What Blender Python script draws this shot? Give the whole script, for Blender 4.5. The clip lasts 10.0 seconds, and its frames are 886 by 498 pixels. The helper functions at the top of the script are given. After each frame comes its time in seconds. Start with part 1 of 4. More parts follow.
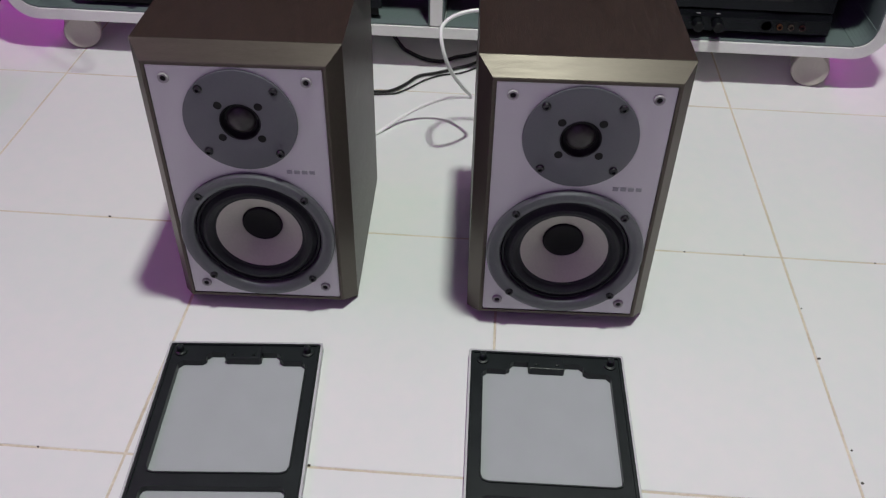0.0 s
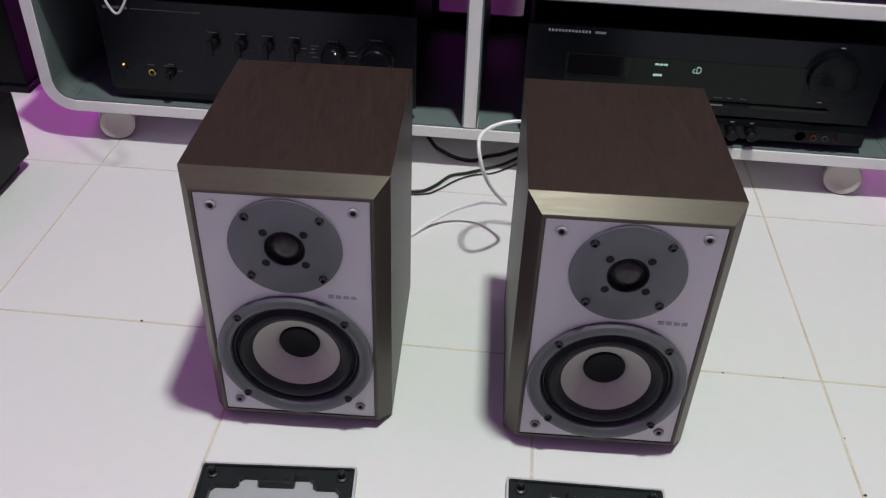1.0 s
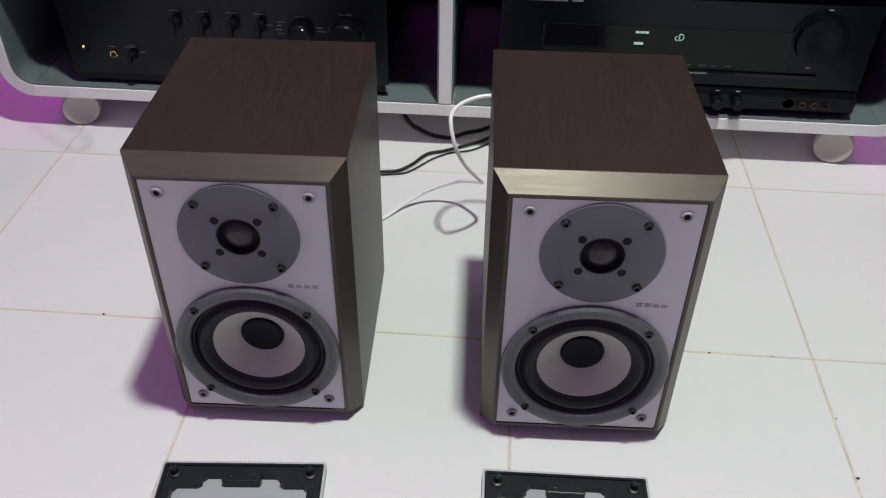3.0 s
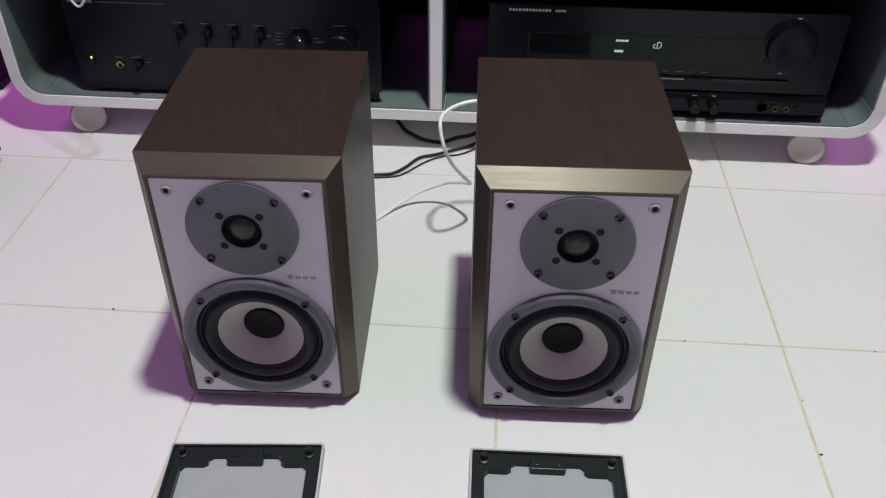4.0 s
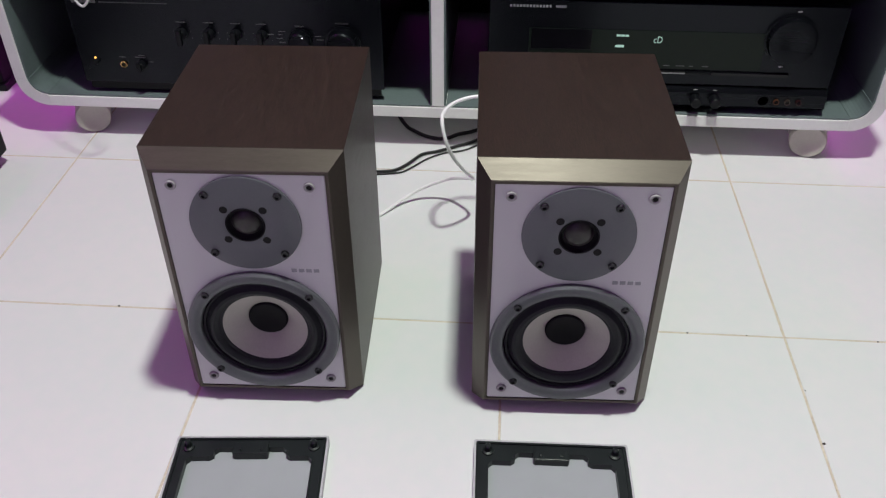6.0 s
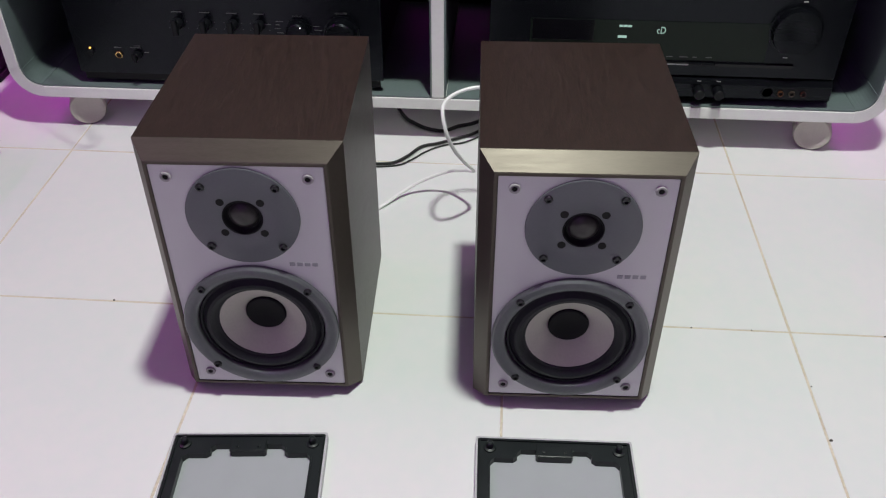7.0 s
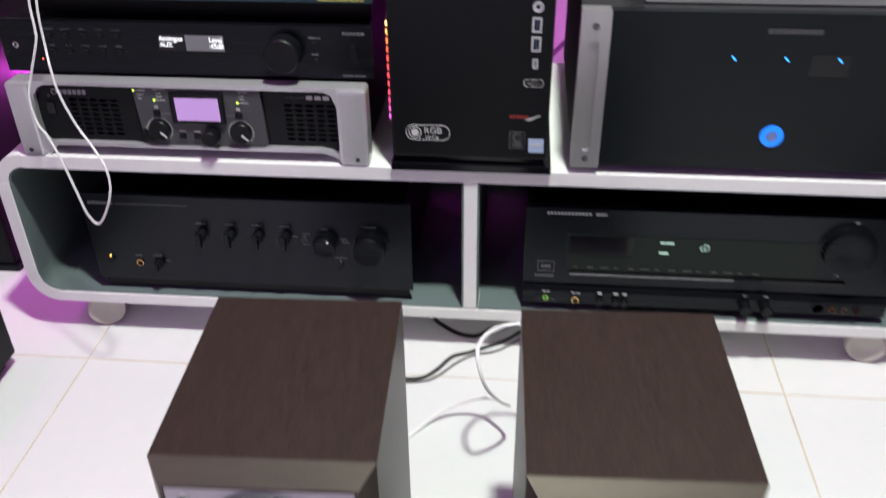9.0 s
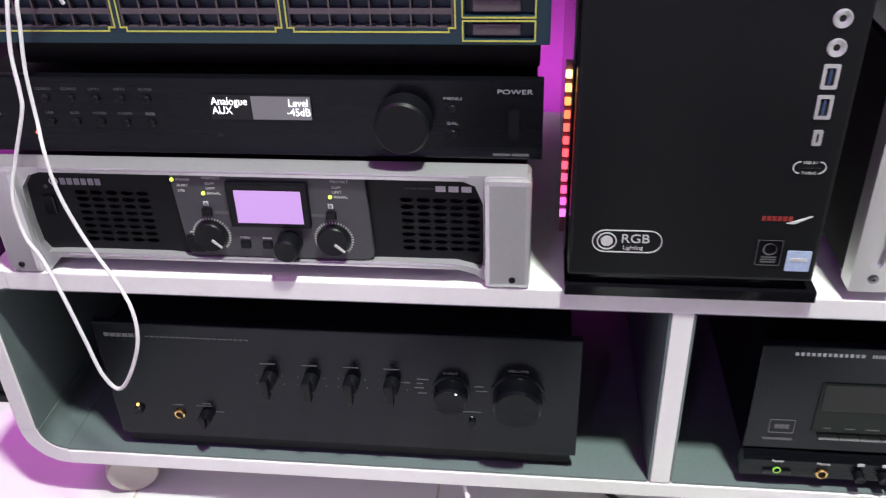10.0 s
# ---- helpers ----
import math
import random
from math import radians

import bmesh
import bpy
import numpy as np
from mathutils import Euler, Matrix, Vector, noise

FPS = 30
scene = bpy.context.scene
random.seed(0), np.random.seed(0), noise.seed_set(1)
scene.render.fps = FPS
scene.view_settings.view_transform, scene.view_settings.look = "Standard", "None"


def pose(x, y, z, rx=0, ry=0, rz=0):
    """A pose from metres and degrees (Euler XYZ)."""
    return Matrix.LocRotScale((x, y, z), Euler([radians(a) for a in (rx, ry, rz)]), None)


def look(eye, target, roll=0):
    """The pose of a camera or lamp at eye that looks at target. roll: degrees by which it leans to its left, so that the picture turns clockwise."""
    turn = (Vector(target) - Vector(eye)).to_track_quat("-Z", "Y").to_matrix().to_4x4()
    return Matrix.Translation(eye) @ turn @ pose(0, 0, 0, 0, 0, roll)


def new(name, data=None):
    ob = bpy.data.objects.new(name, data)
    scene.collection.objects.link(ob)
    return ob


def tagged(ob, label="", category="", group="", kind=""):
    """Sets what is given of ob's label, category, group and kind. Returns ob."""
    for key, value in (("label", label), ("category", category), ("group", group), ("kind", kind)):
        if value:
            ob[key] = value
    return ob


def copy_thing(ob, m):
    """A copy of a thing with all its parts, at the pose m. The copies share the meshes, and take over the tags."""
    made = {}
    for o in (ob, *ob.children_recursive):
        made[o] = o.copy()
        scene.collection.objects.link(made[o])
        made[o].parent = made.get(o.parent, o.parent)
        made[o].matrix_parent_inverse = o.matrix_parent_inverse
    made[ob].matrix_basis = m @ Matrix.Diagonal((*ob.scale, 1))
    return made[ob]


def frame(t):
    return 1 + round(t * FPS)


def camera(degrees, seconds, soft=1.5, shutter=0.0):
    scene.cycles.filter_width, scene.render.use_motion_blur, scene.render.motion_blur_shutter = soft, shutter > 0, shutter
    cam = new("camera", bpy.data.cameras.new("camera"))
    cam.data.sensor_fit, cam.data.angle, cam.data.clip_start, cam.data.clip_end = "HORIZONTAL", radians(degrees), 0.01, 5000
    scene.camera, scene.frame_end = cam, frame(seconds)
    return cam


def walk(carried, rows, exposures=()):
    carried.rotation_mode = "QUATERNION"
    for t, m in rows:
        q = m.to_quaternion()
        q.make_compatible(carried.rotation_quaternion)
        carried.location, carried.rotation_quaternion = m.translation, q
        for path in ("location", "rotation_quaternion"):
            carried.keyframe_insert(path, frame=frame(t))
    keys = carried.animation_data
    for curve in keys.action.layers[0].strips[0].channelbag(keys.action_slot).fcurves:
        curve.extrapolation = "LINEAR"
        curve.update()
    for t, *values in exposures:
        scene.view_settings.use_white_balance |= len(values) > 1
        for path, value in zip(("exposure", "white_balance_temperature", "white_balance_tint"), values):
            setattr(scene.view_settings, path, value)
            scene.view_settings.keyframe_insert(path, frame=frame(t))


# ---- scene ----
cam = camera(54.0, 10.0, soft=1.2, shutter=0.35)
PATH = [
    (0, (0.094, 0.08, 0.659), (0.004, 1.601, -0.637), 1.3),
    (0.5, (0.079, 0.088, 0.672), (-0.022, 1.651, -0.573), 1.7),
    (1, (0.055, 0.128, 0.707), (-0.059, 1.724, -0.493), 2.2),
    (1.5, (0.058, 0.157, 0.704), (-0.059, 1.737, -0.517), 2.2),
    (2, (0.075, 0.179, 0.679), (-0.044, 1.748, -0.556), 1.7),
    (2.5, (0.08, 0.184, 0.677), (-0.034, 1.744, -0.57), 1.1),
    (4, (0.096, 0.112, 0.71), (-0.01, 1.691, -0.513), 0.5),
    (4.5, (0.104, 0.107, 0.709), (-0.005, 1.687, -0.513), 0.2),
    (5, (0.105, 0.111, 0.715), (-0.008, 1.694, -0.502), -0.1),
    (5.5, (0.101, 0.106, 0.714), (-0.016, 1.687, -0.505), -0.4),
    (6, (0.099, 0.102, 0.706), (-0.018, 1.683, -0.513), -0.2),
    (6.2, (0.094, 0.098, 0.691), (-0.014, 1.689, -0.516), 0.1),
    (7.5, (0.096, 0.123, 0.706), (-0.02, 1.681, -0.543), -0.3),
    (8, (0.103, 0.116, 0.719), (-0.012, 1.67, -0.534), -0.9),
    (8.3, (0.098, 0.122, 0.728), (-0.022, 1.696, -0.5), -1.1),
    (8.5, (0.09, 0.149, 0.751), (-0.036, 1.78, -0.399), -1.3),
    (8.7, (0.085, 0.185, 0.782), (-0.049, 1.843, -0.328), -1.2),
    (8.8, (0.079, 0.211, 0.803), (-0.06, 1.87, -0.306), -1.2),
    (9, (0.063, 0.283, 0.828), (-0.096, 1.947, -0.27), -0.7),
    (9.2, (0.023, 0.383, 0.805), (-0.156, 2.066, -0.261), -0.6),
    (9.4, (-0.036, 0.492, 0.769), (-0.231, 2.177, -0.29), -0.7),
    (9.5, (-0.064, 0.537, 0.756), (-0.261, 2.221, -0.304), -0.9),
    (9.7, (-0.099, 0.607, 0.73), (-0.3, 2.298, -0.318), -1.4),
    (10, (-0.122, 0.66, 0.723), (-0.332, 2.342, -0.338), -2.1),
]
EXPOSURES = ((0.0, -0.12), (0.5, -0.13), (1.0, 0.0), (2.5, 0.05), (4.5, 0.1), (8.0, 0.1), (8.5, 0.2), (9.0, 0.6), (9.5, 0.86), (10.0, 0.93))
walk(cam, [(t, look(eye, target, roll)) for t, eye, target, roll in PATH], EXPOSURES)

# ---- light ----
world = bpy.data.worlds.new("world")
world.use_nodes = True
world.node_tree.nodes["Background"].inputs["Color"].default_value = (0.02, 0.018, 0.022, 1)
world.node_tree.nodes["Background"].inputs["Strength"].default_value = 0.3
scene.world = world


def area_lamp(name, eye, target, sx, sy, watts, colour):
    data = bpy.data.lights.new(name, "AREA")
    data.shape, data.size, data.size_y, data.energy, data.color = "RECTANGLE", sx, sy, watts, colour
    ob = new(name, data)
    ob.matrix_world = look(eye, target)
    return ob


LAMP = (0.27, 0.66)
area_lamp("ceiling_lamp_light", (LAMP[0], LAMP[1], 2.62), (LAMP[0], LAMP[1], 0), 0.14, 0.14, 54, (0.92, 1.0, 0.90))
MAGENTA, VIOLET = (0.95, 0.08, 0.95), (0.62, 0.16, 1.0)
area_lamp("led_strip_light_left", (-1.70, 0.75, 2.45), (-0.4, 0.7, 0), 1.9, 0.03, 6.5, MAGENTA)
area_lamp("led_strip_light_right", (1.90, 0.75, 2.45), (0.6, 0.7, 0), 1.9, 0.03, 2.4, MAGENTA)
# Compact violet lamp, unseen, added for the lilac on fronts and in shadows.
area_lamp("violet_front_light", (-0.95, -1.7, 1.95), (-0.2, 0.9, 0.1), 0.35, 0.10, 5, VIOLET)
area_lamp("led_strip_light_wall", (0.0, 1.675, 0.30), (0.0, 1.80, 0.30), 1.25, 0.02, 1.4, MAGENTA)
# Unseen small lamps, added for the magenta floor patches at the cabinet's ends.
area_lamp("corner_fill_light", (-0.725, 1.715, 0.24), (-0.72, 1.20, 0), 0.07, 0.02, 0.48, MAGENTA)
area_lamp("corner_fill_light", (0.735, 1.715, 0.24), (0.74, 1.20, 0), 0.07, 0.02, 0.30, MAGENTA)


# ---- materials ----
def material(name, colour, rough=0.5, metal=0.0, vary=0.12, scale=12.0, bump=0.0, bump_scale=300.0, spec=0.5, stretch=(1, 1, 1),
             stain=None, coat=0.0, random_amount=0.0):
    m = bpy.data.materials.new(name)
    m.use_nodes = True
    n, l = m.node_tree.nodes, m.node_tree.links
    b = n["Principled BSDF"]
    b.inputs["Roughness"].default_value = rough
    b.inputs["Metallic"].default_value = metal
    b.inputs["Specular IOR Level"].default_value = spec
    b.inputs["Coat Weight"].default_value = coat
    co = n.new("ShaderNodeTexCoord")
    mp = n.new("ShaderNodeMapping")
    mp.inputs["Scale"].default_value = stretch
    l.new(co.outputs["Object"], mp.inputs["Vector"])
    big = n.new("ShaderNodeTexNoise")
    big.inputs["Scale"].default_value, big.inputs["Detail"].default_value = scale, 6
    fine = n.new("ShaderNodeTexNoise")
    fine.inputs["Scale"].default_value, fine.inputs["Detail"].default_value = bump_scale, 3
    l.new(mp.outputs[0], big.inputs["Vector"])
    l.new(mp.outputs[0], fine.inputs["Vector"])
    add = n.new("ShaderNodeMath")
    add.operation = "ADD"
    l.new(big.outputs["Fac"], add.inputs[0])
    l.new(fine.outputs["Fac"], add.inputs[1])
    half = n.new("ShaderNodeMath")
    half.operation = "MULTIPLY"
    half.inputs[1].default_value = 0.5
    l.new(add.outputs[0], half.inputs[0])
    source = half.outputs[0]
    if random_amount:
        info = n.new("ShaderNodeObjectInfo")
        mix = n.new("ShaderNodeMath")
        mix.operation = "MULTIPLY_ADD"
        mix.inputs[1].default_value = random_amount
        l.new(info.outputs["Random"], mix.inputs[0])
        l.new(source, mix.inputs[2])
        source = mix.outputs[0]
    ramp = n.new("ShaderNodeValToRGB")
    ramp.color_ramp.elements[0].position, ramp.color_ramp.elements[1].position = 0.3, 0.7
    lo = [max(0, c * (1 - vary)) for c in colour]
    hi = [min(1, c * (1 + vary)) for c in colour]
    if stain:
        lo = stain
    ramp.color_ramp.elements[0].color, ramp.color_ramp.elements[1].color = (*lo, 1), (*hi, 1)
    l.new(source, ramp.inputs[0])
    l.new(ramp.outputs[0], b.inputs["Base Color"])
    rr_ = n.new("ShaderNodeMapRange")
    rr_.inputs["To Min"].default_value, rr_.inputs["To Max"].default_value = max(0.02, rough * 0.85), min(1, rough * 1.15)
    l.new(big.outputs["Fac"], rr_.inputs["Value"])
    l.new(rr_.outputs[0], b.inputs["Roughness"])
    if bump:
        bp = n.new("ShaderNodeBump")
        bp.inputs["Strength"].default_value, bp.inputs["Distance"].default_value = bump, 0.001
        l.new(fine.outputs["Fac"], bp.inputs["Height"])
        l.new(bp.outputs[0], b.inputs["Normal"])
    return m


def glowing(name, colour, strength):
    m = bpy.data.materials.new(name)
    m.use_nodes = True
    b = m.node_tree.nodes["Principled BSDF"]
    b.inputs["Base Color"].default_value = (*[c * 0.3 for c in colour], 1)
    b.inputs["Emission Color"].default_value = (*colour, 1)
    b.inputs["Emission Strength"].default_value = strength
    return m


TILE = material("white_ceramic_tile", (0.735, 0.715, 0.722), 0.4, vary=0.02, scale=4, stain=(0.685, 0.72, 0.715), bump=0.08, bump_scale=45, random_amount=0.1)
GROUT = material("cream_grout", (0.62, 0.57, 0.48), 0.9, stain=(0.45, 0.37, 0.28), vary=0.2, scale=16, bump=0.4)
CEILING = material("white_ceiling_paint", (0.72, 0.72, 0.71), 0.85, vary=0.04, scale=3, bump=0.1, bump_scale=150)
WALL = material("grey_wall_paint", (0.2, 0.195, 0.2), 0.8, vary=0.05, scale=3, bump=0.1, bump_scale=150)
WOOD = material("dark_wenge_vinyl", (0.025, 0.0140, 0.0112), 0.40, spec=0.36, vary=0.46, scale=60, bump=0.14, bump_scale=200, stretch=(7, 0.8, 7))
BEZEL = material("bronze_grey_lacquer", (0.062, 0.054, 0.045), 0.39, metal=0.2, spec=0.5, vary=0.16, scale=60, stretch=(0.6, 4, 4))
def brushed(m, amount):
    """Grain along an edge: highlights run across it, by the mesh's UV map."""
    n, l = m.node_tree.nodes, m.node_tree.links
    tan = n.new("ShaderNodeTangent")
    tan.direction_type, tan.uv_map = "UV_MAP", "grain"
    n["Principled BSDF"].inputs["Anisotropic"].default_value = amount
    l.new(tan.outputs[0], n["Principled BSDF"].inputs["Tangent"])


brushed(BEZEL, 0.35)
BEZEL.node_tree.nodes["Principled BSDF"].inputs["Specular Tint"].default_value = (1.0, 0.87, 0.76, 1)
BAFFLE = material("silver_baffle_paint", (0.60, 0.58, 0.625), 0.5, metal=0.15, vary=0.04, scale=15, bump=0.05, bump_scale=900)
ALU = material("grey_brushed_aluminium", (0.115, 0.118, 0.135), 0.42, metal=0.3, vary=0.06, scale=30, bump=0.04, bump_scale=700)
RING = material("silver_cast_ring", (0.13, 0.135, 0.148), 0.38, metal=0.45, vary=0.08, scale=30)
RUBBER = material("black_rubber", (0.019, 0.021, 0.025), 0.55, spec=0.25, vary=0.2, scale=40, bump=0.05)
CONE = material("ivory_cone_paper", (0.47, 0.45, 0.41), 0.55, vary=0.07, scale=40, bump=0.15, bump_scale=400)
CAP = material("black_dust_cap", (0.007, 0.007, 0.009), 0.5, spec=0.15, vary=0.2, scale=60)
DOME = material("dark_silk_dome", (0.03, 0.027, 0.027), 0.45, vary=0.25, scale=80, bump=0.15)
STEEL = material("dark_steel_screw", (0.06, 0.06, 0.065), 0.3, metal=1.0, vary=0.1)
PALE_RUBBER = material("pale_rubber_ring", (0.35, 0.335, 0.35), 0.6, vary=0.06)
# Near black: shade inside holes and gaps, put into colour; also matt side plates.
HOLE = material("matt_black_and_hole_shade", (0.004, 0.004, 0.004), 0.9, vary=0.1)
PRINT_GREY = material("grey_print", (0.1, 0.1, 0.11), 0.5)
LOGO_GREY = material("pale_grey_print", (0.3, 0.3, 0.33), 0.5)
PRINT_WHITE = material("white_print", (0.6, 0.6, 0.6), 0.5)
PRINT_DIM = material("dim_white_print", (0.09, 0.09, 0.095), 0.5)
WHITE_BOARD = material("white_laminate", (0.85, 0.84, 0.84), 0.35, vary=0.03, scale=6, bump=0.05, bump_scale=200)
GREY_BOARD = material("grey_laminate", (0.13, 0.165, 0.168), 0.42, vary=0.08, scale=8, bump=0.06, bump_scale=200)
CREAM = material("cream_plastic", (0.5, 0.46, 0.42), 0.4, vary=0.06, scale=30)
BLACK_METAL = material("black_powder_coat", (0.004, 0.0043, 0.005), 0.42, spec=0.16, vary=0.2, scale=30, bump=0.15, bump_scale=700)
BLACK_BRUSHED = material("black_brushed_front", (0.0032, 0.0037, 0.005), 0.27, spec=0.22, vary=0.1, scale=10, bump=0.06, bump_scale=300, stretch=(0.3, 1, 9))
BLACK_ANODISED = material("black_anodised_front", (0.004, 0.0047, 0.0066), 0.25, spec=0.26, vary=0.1, scale=10, bump=0.06, bump_scale=300, stretch=(0.3, 1, 9))
SLATE_FRONT = material("slate_black_front", (0.006, 0.0085, 0.0105), 0.32, spec=0.2, vary=0.1, scale=10, bump=0.06, bump_scale=300, stretch=(0.3, 1, 9))
BLACK_PLASTIC = material("black_plastic", (0.0048, 0.0054, 0.0072), 0.40, spec=0.2, vary=0.15, scale=30, bump=0.05)
BLACK_GLOSS = material("black_gloss_window", (0.005, 0.005, 0.007), 0.12, spec=0.3, vary=0.1)
# The green cast puts the display's glow into the base colour.
GREY_WINDOW = material("smoked_display_window", (0.011, 0.0165, 0.013), 0.25, spec=0.15, vary=0.08)
FABRIC = material("grey_grille_cloth", (0.35, 0.37, 0.385), 0.75, vary=0.07, scale=25, bump=0.3, bump_scale=1500)
GRILLE_PLASTIC = material("satin_black_plastic", (0.011, 0.0145, 0.0155), 0.34, spec=0.4, vary=0.2, scale=40, bump=0.08, bump_scale=500)
SILVER_EDGE = material("silver_cloth_edge", (0.5, 0.5, 0.52), 0.5, metal=0.2, vary=0.15, scale=60)
SILVER = material("satin_aluminium", (0.62, 0.61, 0.63), 0.33, metal=0.85, vary=0.05, scale=15, stretch=(1, 1, 0.1))
SILVER_PAINT = material("silver_grey_paint", (0.60, 0.60, 0.62), 0.32, metal=0.6, vary=0.05, scale=20)
GREY_PANEL = material("grey_control_panel", (0.055, 0.055, 0.063), 0.5, vary=0.08, scale=30)
COVER_BLACK = material("black_satin_cover", (0.02, 0.02, 0.022), 0.24, spec=0.6, vary=0.06, scale=20, bump=0.05)
CHROME = material("chrome", (0.75, 0.75, 0.77), 0.15, metal=1.0, vary=0.05)
DARK_CHROME = material("dark_chrome", (0.22, 0.22, 0.23), 0.3, metal=1.0, vary=0.1)
GOLD = material("gold_plated_ring", (0.75, 0.5, 0.2), 0.25, metal=1.0, vary=0.1)
for m in (BLACK_BRUSHED, BLACK_ANODISED):
    m.node_tree.nodes["Principled BSDF"].inputs["Specular Tint"].default_value = (0.84, 0.9, 1.0, 1)
TEAL = material("teal_switch_paint", (0.007, 0.03, 0.047), 0.45, vary=0.12, scale=20)
LIME = material("lime_outline_paint", (0.5, 0.48, 0.1), 0.5, vary=0.1)
PORT_GREY = material("grey_port_shell", (0.11, 0.088, 0.104), 0.4, metal=0.4, vary=0.12, scale=60)
WHITE_CABLE = material("white_cable_jacket", (0.65, 0.64, 0.65), 0.4, vary=0.05, scale=40)
BRIGHT_CABLE = material("bright_white_cable_jacket", (0.86, 0.86, 0.86), 0.4, vary=0.04, scale=40)
CLEAR_CABLE = material("greyish_clear_cable", (0.42, 0.4, 0.42), 0.35, vary=0.15, scale=40)
BLACK_CABLE = material("black_cable_jacket", (0.015, 0.015, 0.016), 0.45, vary=0.2, scale=40)


# ---- mesh helpers ----
def box(bm, x0, x1, y0, y1, z0, z1, bevel=0.0, segments=2):
    made = bmesh.ops.create_cube(bm, size=1.0, matrix=Matrix.Translation(((x0 + x1) / 2, (y0 + y1) / 2, (z0 + z1) / 2))
                                 @ Matrix.Diagonal((x1 - x0, y1 - y0, z1 - z0, 1)))
    if bevel:
        edges = list({e for v in made["verts"] for e in v.link_edges})
        bmesh.ops.bevel(bm, geom=edges, offset=bevel, segments=segments, affect="EDGES", profile=0.6)
    return bm


def rounded(x0, x1, z0, z1, r, n=6):
    """Loop of a rounded rectangle, counter-clockwise."""
    pts = []
    for cx, cz, a0 in ((x1 - r, z1 - r, 0), (x0 + r, z1 - r, 90), (x0 + r, z0 + r, 180), (x1 - r, z0 + r, 270)):
        for i in range(n + 1):
            a = radians(a0 + 90 * i / n)
            pts.append((cx + r * math.cos(a), cz + r * math.sin(a)))
    return pts


def circle(cx, cz, r, n=24, flat=1.0):
    return [(cx + r * math.cos(2 * math.pi * i / n), cz + flat * r * math.sin(2 * math.pi * i / n)) for i in range(n)]


def plate(bm, outer, holes, d0, d1, flat="y"):
    """A plate with holes between the depths d0 (front) and d1; loops lie in x and z, or, with flat 'z', in x and y."""
    place = (lambda u, v, d: (u, d, v)) if flat == "y" else (lambda u, v, d: (u, v, d))
    work = bmesh.new()
    edges = []
    for loop in (outer, *holes):
        vs = [work.verts.new(place(u, v, d0)) for u, v in loop]
        edges += [work.edges.new((vs[i], vs[(i + 1) % len(vs)])) for i in range(len(vs))]
    bmesh.ops.triangle_fill(work, use_beauty=True, edges=edges, normal=(0, -1, 0) if flat == "y" else (0, 0, 1))
    made = bmesh.ops.extrude_face_region(work, geom=work.faces[:])
    move = Vector(place(0, 0, d1)) - Vector(place(0, 0, d0))
    bmesh.ops.translate(work, verts=[v for v in made["geom"] if isinstance(v, bmesh.types.BMVert)], vec=move)
    bmesh.ops.recalc_face_normals(work, faces=work.faces[:])
    temp = bpy.data.meshes.new("temp")
    work.to_mesh(temp)
    work.free()
    bm.from_mesh(temp)
    bpy.data.meshes.remove(temp)
    return bm


def grown(loop, d):
    """The loop, counter-clockwise, moved outwards by d."""
    out = []
    for k in range(len(loop)):
        a, b, c = (Vector(loop[(k + i) % len(loop)]) for i in (-1, 0, 1))
        n0, n1 = (Vector((v.y, -v.x)).normalized() for v in (b - a, c - b))
        m = (n0 + n1) / max(0.4, 1 + n0.dot(n1))
        out.append(tuple(b + m * d))
    return out


def lathe(bm, cx, cz, profile, n=32, y=0.0):
    """Turns a profile of (radius, depth) round an axis along y through (cx, cz)."""
    rows = []
    for r, d in profile:
        if r < 1e-6:
            rows.append([bm.verts.new((cx, y + d, cz))])
        else:
            rows.append([bm.verts.new((cx + r * math.cos(2 * math.pi * i / n), y + d, cz + r * math.sin(2 * math.pi * i / n))) for i in range(n)])
    for a, b in zip(rows, rows[1:]):
        for i in range(n):
            j = (i + 1) % n
            if len(a) == 1 and len(b) > 1:
                bm.faces.new((a[0], b[i], b[j]))
            elif len(b) == 1 and len(a) > 1:
                bm.faces.new((a[i], b[0], a[j]))
            elif len(a) > 1:
                bm.faces.new((a[i], b[i], b[j], a[j]))
    return bm


def loft(bm, loops, close_front=False, close_back=False):
    rows = [[bm.verts.new(p) for p in loop] for loop in loops]
    for a, b in zip(rows, rows[1:]):
        for i in range(len(a)):
            j = (i + 1) % len(a)
            bm.faces.new((a[i], a[j], b[j], b[i]))
    if close_front:
        bm.faces.new(rows[0])
    if close_back:
        bm.faces.new(rows[-1])
    return bm


def rect_loop(hx, z0, z1, y):
    return [(-hx, y, z0), (hx, y, z0), (hx, y, z1), (-hx, y, z1)]


def part(name, bm, mat, parent, label="", smooth=False, m=None):
    bmesh.ops.recalc_face_normals(bm, faces=bm.faces[:])
    me = bpy.data.meshes.new(name)
    bm.to_mesh(me)
    bm.free()
    me.materials.append(mat)
    if smooth:
        me.shade_smooth()
        me.set_sharp_from_angle(angle=radians(35))
    ob = new(name, me)
    if parent:
        ob.parent = parent
    if m is not None:
        ob.matrix_basis = m
    return tagged(ob, label)


def thing(name, m, label, category, group="", kind=""):
    ob = new(name)
    ob.empty_display_size = 0.05
    ob.matrix_basis = m
    return tagged(ob, label, category, group, kind)


def simple(name, fill, mat, parent, label="", smooth=False):
    bm = bmesh.new()
    fill(bm)
    return part(name, bm, mat, parent, label, smooth)


